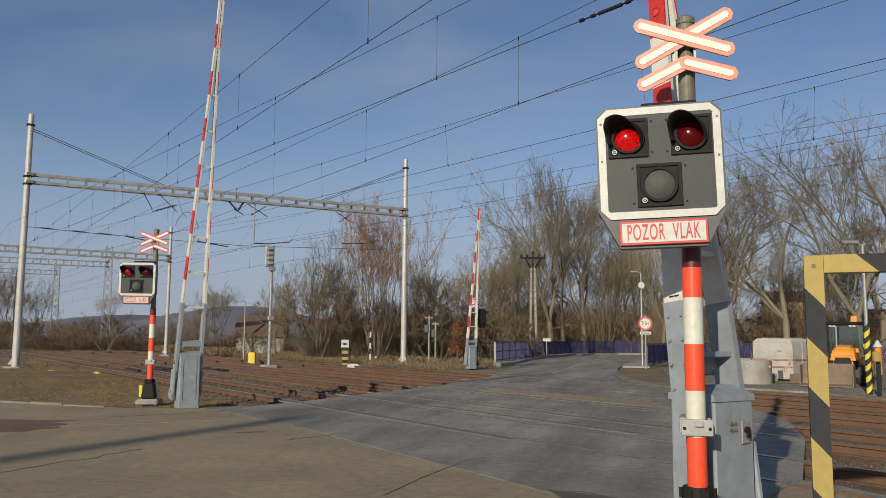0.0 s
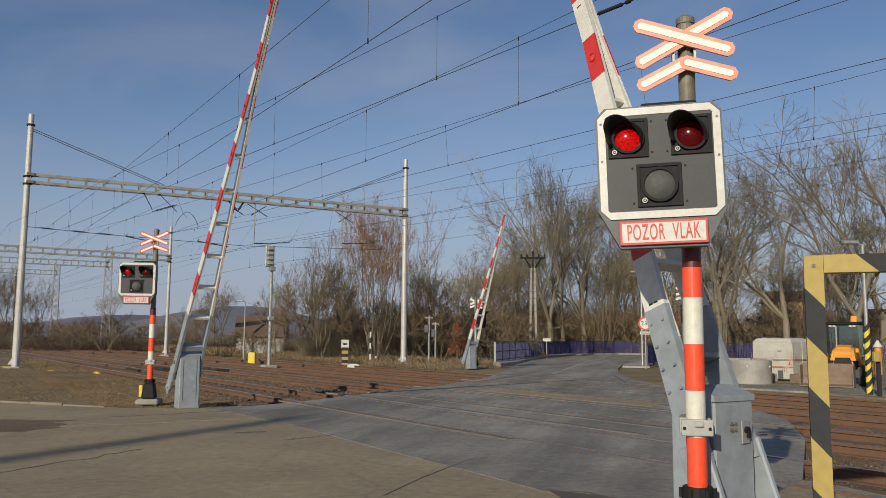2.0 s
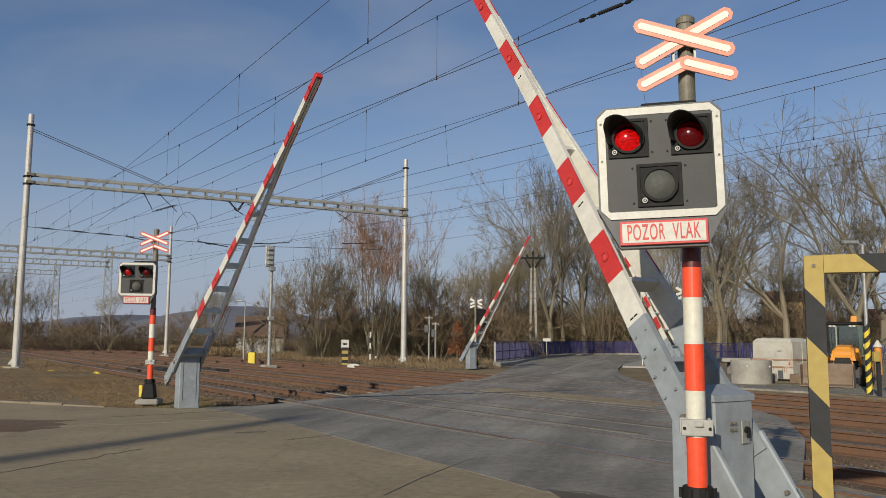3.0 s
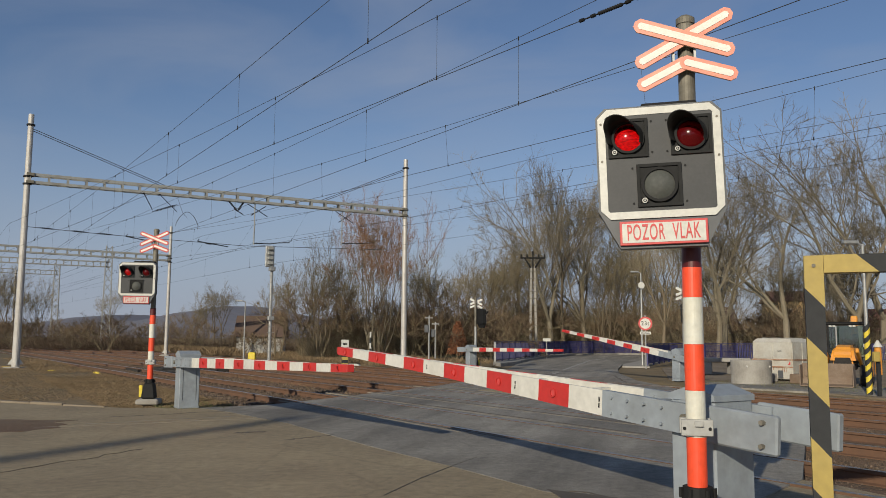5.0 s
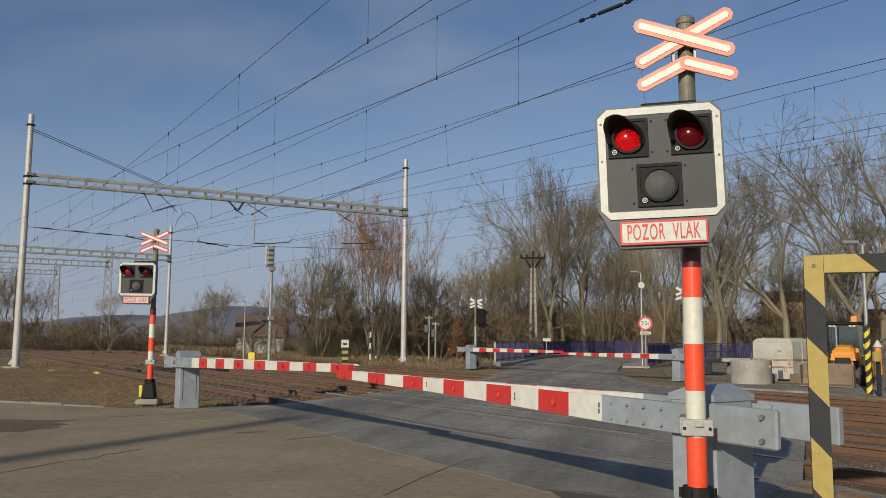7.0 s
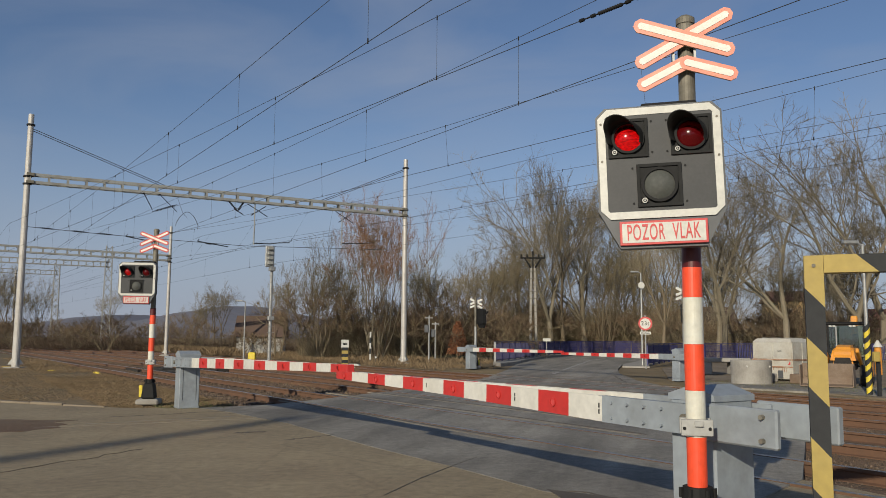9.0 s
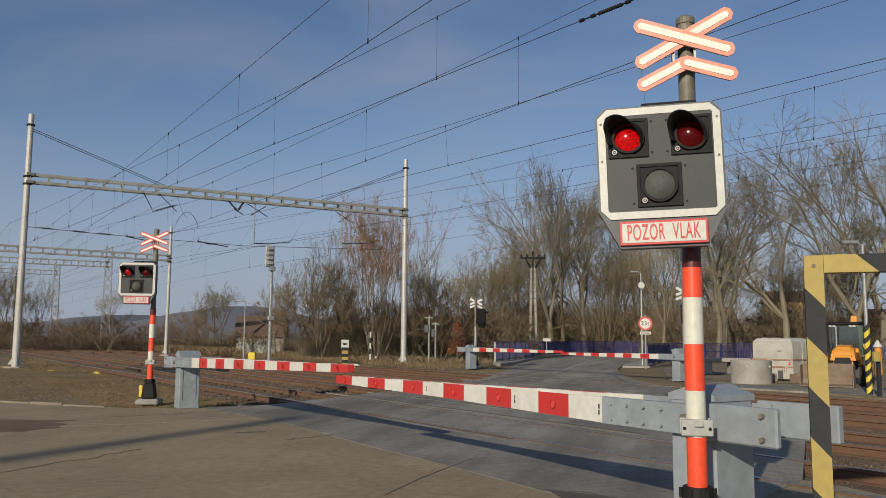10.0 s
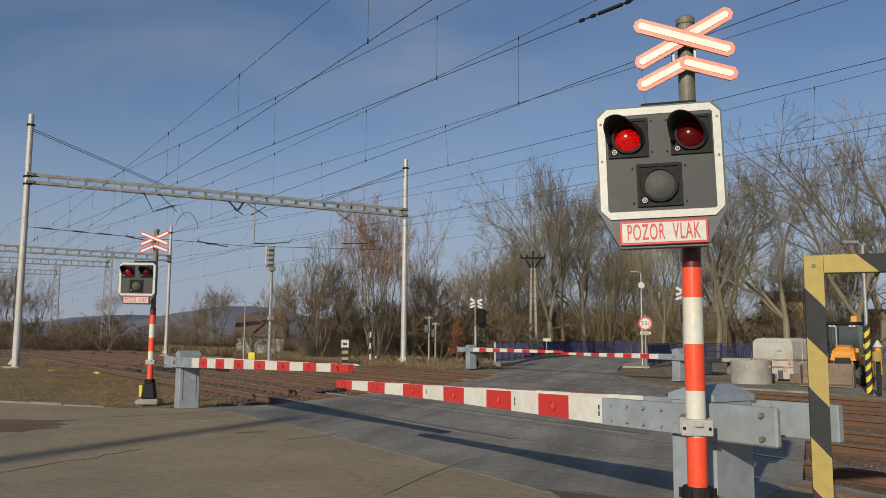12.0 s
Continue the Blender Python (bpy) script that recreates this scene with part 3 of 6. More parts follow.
def build_signal(origin, yaw, label, board_x, cross_yaw=0.0, board_tilt=0.0, lamps=True, shell="board_back", glow="glow", striped=True, rim="cross_rim_glare", board_yaw=0.0, top=3.51, cross_z=3.31, board_z=2.515, cross_size=0.95, cross_x=-0.02):
    """A crossing signal: striped mast, board with two red lamps and one white, a worded plate and a double cross. It faces -y."""
    s = holder("crossing_signal", pose(*origin, 0, 0, yaw), label, "signal", "signals of the level crossing")
    bm = bmesh.new()
    box(bm, (0.46, 0.46, 0.12), (0, 0, 0.06), bevel=0.03)
    part("plinth", bm, "concrete", s, "rough concrete plinth")
    bm = bmesh.new()
    box(bm, (0.30, 0.26, 0.34), (0, 0, 0.29), bevel=0.03, taper=(0.20, 0.2))
    rod(bm, (0, 0, 0.45), (0, 0, 0.53), 0.095, 0.09, 16)
    for i in range(6):
        a = i * math.pi / 3
        rod(bm, (0.1 * math.cos(a), 0.1 * math.sin(a), 0.46), (0.1 * math.cos(a), 0.1 * math.sin(a), 0.52), 0.014, seg=6)
    part("foot", bm, "black", s, "black cast foot with bolts")
    bm = bmesh.new()
    box(bm, (0.07, 0.02, 0.25), (-0.165, -0.06, 0.28), bevel=0.01)
    part("marker_plate", bm, "bright_yellow", s, "yellow marker plate")
    bm = bmesh.new()
    rod(bm, (0, 0, 0.5), (0, 0, top), 0.053, seg=20)
    rod(bm, (0, 0, top - 0.035), (0, 0, top + 0.004), 0.060, seg=20)
    rod(bm, (0, 0, top + 0.004), (0, 0, top + 0.025), 0.060, 0.03, seg=20)
    part("mast", bm, "old_steel", s, "weathered steel tube mast with a cap", smooth=False)
    z = 0.47
    for i, h in enumerate((0.360, 0.283, 0.285, 0.292, 0.190)):
        bm = bmesh.new()
        rod(bm, (0, 0, z), (0, 0, z + h - 0.001), 0.0605, seg=28)
        if not striped:
            part("grey_sleeve", bm, "galvanised", s)
        else:
            part("red_sleeve" if i % 2 == 0 else "white_sleeve", bm, "band_red" if i % 2 == 0 else "band_white", s, smooth=False)
        z += h
    bm = bmesh.new()
    rod(bm, (0, 0, z), (0, 0, z + 0.15), 0.0605, seg=28)
    part("collar", bm, "collar_red" if striped else "galvanised", s, "dark collar under the signal board")
    bm = bmesh.new()
    box(bm, (0.19, 0.014, 0.10), (0.0, -0.068, 0.89), bevel=0.003)
    box(bm, (0.19, 0.014, 0.10), (0.0, 0.068, 0.89), bevel=0.003)
    box(bm, (0.05, 0.03, 0.03), (0.01, -0.082, 0.915))
    part("clamp", bm, "galvanised", s, "galvanised clamp plate with two bolts")
    for dx in (-0.075, 0.075):
        bm = bmesh.new()
        rod(bm, (dx, -0.082, 0.885), (dx, 0.08, 0.885), 0.011, seg=6)
        part("clamp_bolt", bm, "black", s)
    # board
    bd = new("signal_board")
    bd.parent = s
    bd.matrix_basis = pose(0, 0, 0, 0, 0, board_yaw) @ Matrix.Translation((board_x, -0.25, board_z)) @ pose(0, 0, 0, 0, board_tilt, 0) @ Matrix.Scale(0.955, 4)
    W, Hh, c = 0.385, 0.365, 0.06

    def octo(w, h, cut):
        return [(-w + cut, -h), (w - cut, -h), (w, -h + cut), (w, h - cut), (w - cut, h), (-w + cut, h), (-w, h - cut), (-w, -h + cut)]

    up = Matrix.Rotation(radians(90), 3, "X")
    bm = bmesh.new()
    so, si = octo(W + 0.013, Hh + 0.013, c), octo(W - 0.002, Hh - 0.002, c)
    ro, ri = [[[bm.verts.new((x, y, z)) for x, y in pts] for z in (0.0, -0.18)] for pts in (so, si)]
    for k in range(8):
        j = (k + 1) % 8
        bm.faces.new((ro[0][k], ro[0][j], ro[1][j], ro[1][k]))
        bm.faces.new((ri[0][k], ri[0][j], ri[1][j], ri[1][k]))
        bm.faces.new((ro[0][k], ro[0][j], ri[0][j], ri[0][k]))
    bm.faces.new(ro[1])
    low = [bm.verts.new((x, y, 0.001)) for x, y in ((-W - 0.012, -Hh + 0.05), (-0.27, -Hh - 0.19), (0.27, -Hh - 0.19), (W + 0.012, -Hh + 0.05))]
    lo2 = [bm.verts.new((v.co.x, v.co.y, -0.10)) for v in low]
    bm.faces.new(low)
    bm.faces.new(lo2[::-1])
    for i in range(4):
        bm.faces.new((low[i], low[(i + 1) % 4], lo2[(i + 1) % 4], lo2[i]))
    bmesh.ops.rotate(bm, verts=bm.verts, matrix=up)
    part("back_shell", bm, shell, bd, "sheet-metal shell behind the board")
    for x0_, x1_, z0_, z1_ in ((-0.34, 0.34, 0.2925, 0.322), (-0.34, -0.3225, 0.0375, 0.2925), (-0.0675, 0.0725, 0.0375, 0.2925), (0.3275, 0.34, 0.0375, 0.2925),
                               (-0.34, 0.34, -0.012, 0.0375), (-0.34, -0.150, -0.292, -0.012), (0.130, 0.34, -0.292, -0.012), (-0.34, 0.34, -0.322, -0.292)):
        bm = bmesh.new()
        box(bm, (x1_ - x0_, 0.009, z1_ - z0_), ((x0_ + x1_) / 2, -0.0055, (z0_ + z1_) / 2))
        part("face_panel", bm, "board", bd, "matt dark grey face panel")
    bm = bmesh.new()
    o, i_ = octo(W, Hh, c), octo(W - 0.047, Hh - 0.047, 0.012)
    vo, vi = [[[bm.verts.new((x, y, z)) for x, y in pts] for z in (0.0005, 0.014)] for pts in (o, i_)]
    for k in range(8):
        j = (k + 1) % 8
        bm.faces.new((vo[1][k], vo[1][j], vi[1][j], vi[1][k]))
        bm.faces.new((vo[0][k], vo[0][j], vo[1][j], vo[1][k]))
        bm.faces.new((vi[0][k], vi[0][j], vi[1][j], vi[1][k]))
    bmesh.ops.rotate(bm, verts=bm.verts, matrix=up)
    part("border", bm, "sign_white", bd, "reflective off-white border")
    for dx, dz in ((-W + 0.02, 0.27), (-W + 0.02, 0.02), (W - 0.02, 0.27), (W - 0.02, 0.02)):
        bm = bmesh.new()
        rod(bm, (dx, -0.012, dz), (dx, -0.018, dz), 0.008, seg=8)
        part("screw", bm, "old_steel", bd)
    for dx, dz in ((-0.045, 0.27), (0.05, 0.27), (-0.045, 0.065), (0.05, 0.065), (-0.175, -0.035), (0.155, -0.035), (-0.175, -0.265), (0.155, -0.265)):
        bm = bmesh.new()
        rod(bm, (dx, -0.008, dz), (dx, -0.015, dz), 0.007, seg=8)
        part("screw", bm, "black", bd)
    flips = []
    for name, lx, lz in (("red_lamp", -0.195, 0.165), ("red_lamp", 0.20, 0.165), ("white_lamp", -0.01, -0.152)):
        red = name == "red_lamp"
        fl = new(name)
        fl.parent = bd
        fl.matrix_basis = pose(lx, -0.01, lz) @ Matrix.Scale(1.0 if red else 1.095, 4)
        bm = bmesh.new()
        for sx, sz, px, pz in ((0.255, 0.018, 0, 0.118), (0.255, 0.018, 0, -0.118), (0.018, 0.219, -0.1185, 0), (0.018, 0.219, 0.1185, 0)):
            box(bm, (sx, 0.016, sz), (px, -0.008, pz))
        rim_o, rim_i = [], []
        for k in range(32):
            a = 2 * math.pi * (k + 0.5) / 32
            ca, sa = math.cos(a), math.sin(a)
            e = 0.124 / max(abs(ca), abs(sa))
            rim_o.append(bm.verts.new((e * ca, -0.006, e * sa)))
            rim_i.append(bm.verts.new((0.094 * ca, -0.006, 0.094 * sa)))
        for k in range(32):
            bm.faces.new((rim_o[k], rim_o[(k + 1) % 32], rim_i[(k + 1) % 32], rim_i[k]))
        part("lamp_frame", bm, "lamp_black", fl)
        bm = bmesh.new()
        ring(bm, 0.088, 0.104, 0.03, Matrix.Translation((0, -0.03, 0)), 32)
        part("bezel", bm, "black", fl)
        bm = bmesh.new()
        seg = 28
        rows = []
        for k in range(6):
            r = 0.09 * k / 5
            y = -0.014 - 0.035 * (1 - (k / 5) ** 2)
            rows.append([bm.verts.new((r * math.cos(2 * math.pi * j / seg), y, r * math.sin(2 * math.pi * j / seg))) for j in range(seg if k else 1)])
        for j in range(seg):
            bm.faces.new((rows[0][0], rows[1][j], rows[1][(j + 1) % seg]))
        for a, b in zip(rows[1:], rows[2:]):
            for j in range(seg):
                bm.faces.new((a[j], b[j], b[(j + 1) % seg], a[(j + 1) % seg]))
        part("lens", bm, "red_glass" if red else "white_lens", fl, "ribbed red glass lens" if red else "frosted grey lens", smooth=True)
        bm = bmesh.new()
        rod(bm, (-0.088, -0.012, -0.092), (-0.088, -0.028, -0.092), 0.016, seg=12)
        part("lock", bm, "galvanised", fl, "small round lock")
        bm = bmesh.new()
        ring(bm, 0.006, 0.010, 0.004, Matrix.Translation((-0.088, -0.032, -0.092)), 12)
        part("keyway", bm, "black", fl)
        if red:
            # hood, open below
            bm = bmesh.new()
            k, arc = 26, 15
            lip = []
            for i in range(arc + 9):
                a = radians(-25 + i * 230 / (arc + 8))
                reach = 0.20 * (0.35 + 0.65 * max(0.0, math.sin(a + 0.15)) ** 0.7) if math.sin(a + 0.15) > 0 else 0.075
                lip.append([bm.verts.new((r * math.cos(a), y, r * math.sin(a))) for r, y in ((0.108, -0.008), (0.112, -0.008 - reach), (0.106, -0.008 - reach), (0.101, -0.008))])
            for a, b in zip(lip, lip[1:]):
                for j in range(3):
                    bm.faces.new((a[j], b[j], b[j + 1], a[j + 1]))
            for v in bm.verts:
                v.co.x += 0.42 * (v.co.y + 0.008)
            part("hood", bm, "black", fl, "black sun hood", smooth=True)
            if lamps:
                # lamp unit inside: it shows its glowing or its dark face
                bm = bmesh.new()
                rod(bm, (0, -0.004, 0), (0, -0.001, 0), 0.084, seg=24)
                flip = part("lamp_insert", bm, "black", fl, m=pose(0, 0.088, 0))
                bm = bmesh.new()
                rod(bm, (0, -0.0068, 0), (0, -0.0045, 0), 0.082, seg=24)
                part("lit_face", bm, glow, flip, "glowing red lamp face")
                flips.append(flip)
    # worded plate
    bm = bmesh.new()
    box(bm, (0.545, 0.014, 0.155), (0, -0.018, -Hh - 0.095), bevel=0.003)
    pl = part("word_plate", bm, "sign_red", bd, "white plate with red rim and red words")
    bm = bmesh.new()
    box(bm, (0.515, 0.004, 0.125), (0, -0.026, -Hh - 0.095))
    part("plate_face", bm, "sign_white", pl)
    lettering("letters", "POZOR  VLAK", 0.145, "sign_red", pl, pose(0, -0.0295, -Hh - 0.097, 90, 0, 0), 0.45)
    bm = bmesh.new()
    box(bm, (abs(board_x) + 0.16, 0.09, 0.035), (-board_x * 0.5 - 0.02, 0.10, Hh + 0.03), bevel=0.01)
    box(bm, (0.06, 0.16, 0.03), (-board_x, 0.20, Hh + 0.03), bevel=0.01)
    part("bracket", bm, "black", bd, "black mounting bracket")
    # cross
    cr = new("warning_cross")
    cr.parent = s
    cr.matrix_basis = Matrix.Translation((cross_x, 0, cross_z)) @ pose(0, 0, 0, 0, 0, cross_yaw) @ pose(0, -0.085, 0, 0, board_tilt, 0) @ Matrix.Scale(cross_size, 4)
    for name, p, q, y in (("cross_board", (-0.32, 0.172), (0.32, -0.077), 0.0), ("cross_board", (-0.32, -0.115), (0.32, 0.205), 0.012)):
        bm, inn, bak = bmesh.new(), bmesh.new(), bmesh.new()
        cross_arm(bm, inn, bak, p, q, 0.098, y)
        ob = part(name, bm, rim, cr, "pale board with red rim")
        part("inlay", inn, "cross_white", ob, "reflective white inlay")
        part("back_sheet", bak, "sign_white", ob, "plain white back")
    for p, q, y in (((-0.315, -0.275), (0.03, -0.115), 0.006), ((0.33, -0.245), (-0.03, -0.115), 0.0)):
        bm, inn, bak = bmesh.new(), bmesh.new(), bmesh.new()
        cross_arm(bm, inn, bak, p, q, 0.095, y)
        ob = part("chevron_board", bm, rim, cr, "pale board with red rim")
        part("inlay", inn, "cross_white", ob, "reflective white inlay")
        part("back_sheet", bak, "sign_white", ob, "plain white back")
    for dx in (-0.07, 0.07):
        bm = bmesh.new()
        box(bm, (0.015, 0.1, 0.22), (dx, 0.06, -0.06))
        part("cross_bracket", bm, "galvanised", cr)
    return s, flips


near_signal, near_flips = build_signal((1.577, 5.1, 0), -12, "level-crossing signal with red flashing lamps on a red and white mast", -0.195, board_tilt=-1.6)
left_signal, left_flips = build_signal((-6.2, 17.35, 0), 8, "level-crossing signal with red lamps on a striped mast in the verge", -0.30, top=3.72, cross_z=3.48, board_z=2.63, cross_size=0.92, glow="glow_far", rim="cross_red")

# ---- overhead line ----


def tube_mast(foot, height, r0, r1, label, rings=True):
    g = holder("catenary_mast", pose(*foot), label, "mast", "masts of the overhead line")
    bm = bmesh.new()
    rod(bm, (0, 0, 0), (0, 0, height), r0, r1, 16)
    part("tube", bm, "mast_paint", g)
    bm = bmesh.new()
    box(bm, (0.8, 0.8, 0.3), (0, 0, -0.14), bevel=0.04)
    part("footing", bm, "concrete", g, "pale concrete footing")
    for i in range(4):
        a = i * math.pi / 2 + 0.5
        bm = bmesh.new()
        v = [bm.verts.new(p) for p in ((r0 * 0.7 * math.cos(a), r0 * 0.7 * math.sin(a), 0.45), (0.34 * math.cos(a), 0.34 * math.sin(a), 0.12), (r0 * 0.7 * math.cos(a), r0 * 0.7 * math.sin(a), 0.12))]
        f = bm.faces.new(v)
        ex = bmesh.ops.extrude_face_region(bm, geom=[f])
        for w in ex["geom"]:
            if isinstance(w, bmesh.types.BMVert):
                w.co += Vector((-math.sin(a), math.cos(a), 0)) * 0.03
        part("fin", bm, "sign_white", g, "white fin at the mast's foot")
    for z in (height - 0.55, height * 0.745, height * 0.715):
        bm = bmesh.new()
        rod(bm, (0, 0, z), (0, 0, z + 0.07), r0 + 0.02, seg=16)
        part("band", bm, "black", g)
    return g


def lattice_mast(foot, height, w0, w1, label):
    g = holder("lattice_mast", pose(*foot, 0, 0, 20), label, "mast", "masts of the overhead line")
    cs = [(1, 1), (1, -1), (-1, -1), (-1, 1)]
    n = max(6, int(height / 1.1))

    def at(i, k):
        w = w0 + (w1 - w0) * k / n
        return Vector((cs[i % 4][0] * w / 2, cs[i % 4][1] * w / 2, height * k / n))
    for i in range(4):
        bm = bmesh.new()
        rod(bm, at(i, 0), at(i, n), 0.075, seg=4)
        part("corner_angle", bm, "girder", g)
    for i in range(4):
        for k in range(n):
            bm = bmesh.new()
            rod(bm, at(i, k) if k % 2 else at(i + 1, k), at(i + 1, k + 1) if k % 2 else at(i, k + 1), 0.045, seg=4)
            part("lacing", bm, "girder", g)
    bm = bmesh.new()
    box(bm, (w0 + 0.3, w0 + 0.3, 0.6), (0, 0, 0.1), bevel=0.05)
    part("footing", bm, "concrete", g)
    return g


def girder(p, q, deep, label):
    """A light box girder with posts between its chords."""
    p, q = Vector(p), Vector(q)
    ln = (q - p).length
    g = holder("gantry_girder", frame_of(p, q - p), label, "girder", "girders over the tracks")
    for y in (-0.16, 0.16):
        for z in (0, deep):
            bm = bmesh.new()
            box(bm, (ln, 0.02, 0.12), (ln / 2, y, z))
            box(bm, (ln, 0.09, 0.016), (ln / 2, y * 0.78, z + (0.058 if z else -0.058)))
            part("chord", bm, "girder", g)
    k = int(ln / 0.82)
    for i in range(k + 1):
        x = 0.1 + i * (ln - 0.2) / k
        bm = bmesh.new()
        for y in (-0.16, 0.16):
            box(bm, (0.10, 0.05, deep - 0.122), (x, y * 0.8, deep / 2))
        box(bm, (0.06, 0.25, 0.05), (x, 0, 0))
        box(bm, (0.06, 0.25, 0.05), (x, 0, deep))
        part("stay_frame", bm, "girder", g)
    for x in (0.12, ln - 0.12):
        bm = bmesh.new()
        for z in (0, deep):
            box(bm, (0.34, 0.44, 0.14), (x, 0, z), bevel=0.01)
        part("end_plate", bm, "old_steel", g, "rusty clamp plates at the mast")
    return g


MAST_A, MAST_B = Vector((-19.53, 37.35, 0)), Vector((-2.24, 47.0, 0.05))
tube_mast(MAST_A, 11.85, 0.17, 0.125, "tall pale steel tube mast carrying a girder over the tracks")
tube_mast(MAST_B, 11.9, 0.17, 0.125, "tall pale steel tube mast on the far side of the tracks")
girder(MAST_A + Vector((0, 0, 8.6)), MAST_B + Vector((0, 0, 8.55)), 0.36, "grey steel girder spanning the tracks between two masts")
MAST_C = Vector((-22.26, 65.58, 0))
tube_mast(MAST_C, 10.4, 0.15, 0.11, "slim pale tube mast further along the tracks")
MAST_D = MAST_C - ACROSS * 22
girder(MAST_D + Vector((0, 0, 7.7)), MAST_C + Vector((0, 0, 7.6)), 0.4, "distant grey girder over the tracks")
tube_mast(MAST_D, 10.4, 0.15, 0.11, "slim pale tube mast beside the outer track")
L1, L2 = Vector((-41.5, 100, 0)), Vector((-67, 140, 0))
lattice_mast(L1, 12.6, 1.0, 0.7, "tall grey lattice mast beside the tracks")
girder(L1 - ACROSS * 26 + Vector((0, 0, 9.9)), L1 + Vector((0, 0, 10.0)), 0.6, "far lattice girder over the tracks")
lattice_mast(L2, 14.0, 1.1, 0.8, "very distant grey lattice mast")
girder(L2 - ACROSS * 30 + Vector((0, 0, 12.0)), L2 + Vector((0, 0, 12.0)), 0.7, "very distant girder over the tracks")
tube_mast((-62.5, 118, 0), 11, 0.16, 0.13, "distant pale tube mast")


def stay(p, q, label):
    w = holder("stay_rod", Matrix(), label, "stay", "stays of the gantry")
    for off in (-0.05, 0.05):
        bm = bmesh.new()
        rod(bm, Vector(p) + Vector((0, 0, off)), Vector(q) + Vector((0, 0, off)), 0.016, seg=5)
        part("bar", bm, "wire", w)


SPAN = MAST_B - MAST_A
stay(MAST_A + Vector((0, 0, 11.15)), MAST_A + SPAN * 0.318 + Vector((0, 0, 8.95)), "double steel stay from mast top to girder")
stay(MAST_B + Vector((0, 0, 11.3)), MAST_A + SPAN * 0.735 + Vector((0, 0, 8.95)), "double steel stay from mast top to girder")


def wire_pts(name, pts, r, parent, mat="wire"):
    cu = bpy.data.curves.new(name, "CURVE")
    cu.dimensions, cu.bevel_depth, cu.bevel_resolution = "3D", r, 1
    sp = cu.splines.new("POLY")
    sp.points.add(len(pts) - 1)
    for a, p in zip(sp.points, pts):
        a.co = (*p, 1)
    cu.materials.append(M[mat])
    ob = new(name, cu)
    ob.parent = parent
    return ob


def strand(n15, slope, t, z):
    """A place on a wire that lies n15 metres across at t = 15; past the gantry it runs straight along the tracks."""
    return nt(n15 + slope * (min(t, 42.0) - 15) + SLOPE * max(0.0, t - 42.0), t, z)


def messenger_z(t, low):
    if t <= 42:
        return low + 0.35 * ((t - 14) / 29) ** 2
    k = (t - 42) % 58 / 29 - 1
    return low - 0.15 + 0.5 * k * k


def overhead(n15, slope, low, first, gap=5.3, contact=5.3, messenger=None):
    """Contact wire and messenger wire with droppers over one track."""
    w = holder("overhead_line", Matrix(), "thin dark contact and messenger wires with droppers", "overhead line", "wires over the tracks")
    ts = [-17 + 145 * i / 96 for i in range(97)]
    mn, ms = messenger or (n15, slope)
    wire_pts("messenger_wire", [strand(mn, ms, t, messenger_z(t, low)) for t in ts], 0.0047, w)
    wire_pts("contact_wire", [strand(n15, slope, t, contact) for t in ts], 0.0052, w)
    t = first
    while t < 100:
        lo, hi = strand(n15, slope, t, contact), strand(mn, ms, t, messenger_z(t, low))
        wire_pts("dropper", [lo, hi], 0.0028, w)
        for p, d in ((lo, 1), (hi, -1)):
            bm = bmesh.new()
            rod(bm, p + Vector((0, 0, -0.02 * d)), p + Vector((0, 0, 0.05 * d)), 0.011, seg=6)
            part("clip", bm, "black", w)
        t += gap if t < 42 else gap * 1.5
    return w


overhead(4.41, -0.017, 6.33, 4.0)
outer_line = overhead(5.46, -0.12, 6.26, 4.8)
overhead(7.69, -0.042, 6.44, 5.2)
overhead(9.45, -0.150, 6.2, 4.6, messenger=(9.37, -0.142))
overhead(13.4, -0.118, 6.34, 4.0, messenger=(13.64, -0.093))
overhead(15.45, -0.235, 6.32, 2.0, messenger=(15.7, -0.24))
overhead(18.0, -0.137, 6.3, 1.5)
# section insulator in the outer contact wire
bm = bmesh.new()
p, q = strand(5.46, -0.12, 7.25, 5.3), strand(5.46, -0.12, 6.35, 5.3)
d = (q - p).normalized()
rod(bm, p, q, 0.011, seg=6)
for j in range(10):
    rod(bm, p.lerp(q, 0.32 + 0.04 * j), p.lerp(q, 0.32 + 0.04 * j) + d * 0.028, 0.026, 0.018, seg=10)
for f in (0.02, 0.22, 0.8, 0.97):
    rod(bm, p.lerp(q, f) - d * 0.03, p.lerp(q, f) + d * 0.03, 0.024, seg=8)
rod(bm, p.lerp(q, 0.82), p.lerp(q, 0.98) + Vector((0, 0, 0.05)), 0.008, seg=6)
rod(bm, p.lerp(q, 0.98) + Vector((0, 0, 0.05)), p.lerp(q, 1.0), 0.008, seg=6)
part("insulator", bm, "black", outer_line, "dark ribbed section insulator")


def on_span(k, z):
    """A place on the gantry's line, k of the way from one mast to the other."""
    return MAST_A + SPAN * k + Vector((0, 0, z))


def ribbed(bm, p, q, r=0.06, n=7):
    """An insulator between p and q: a core with sheds."""
    rod(bm, p, q, r * 0.35, seg=6)
    for j in range(n):
        f = 0.2 + 0.6 * j / (n - 1)
        rod(bm, p.lerp(q, f), p.lerp(q, f + 0.05), r, r * 0.7, seg=8)


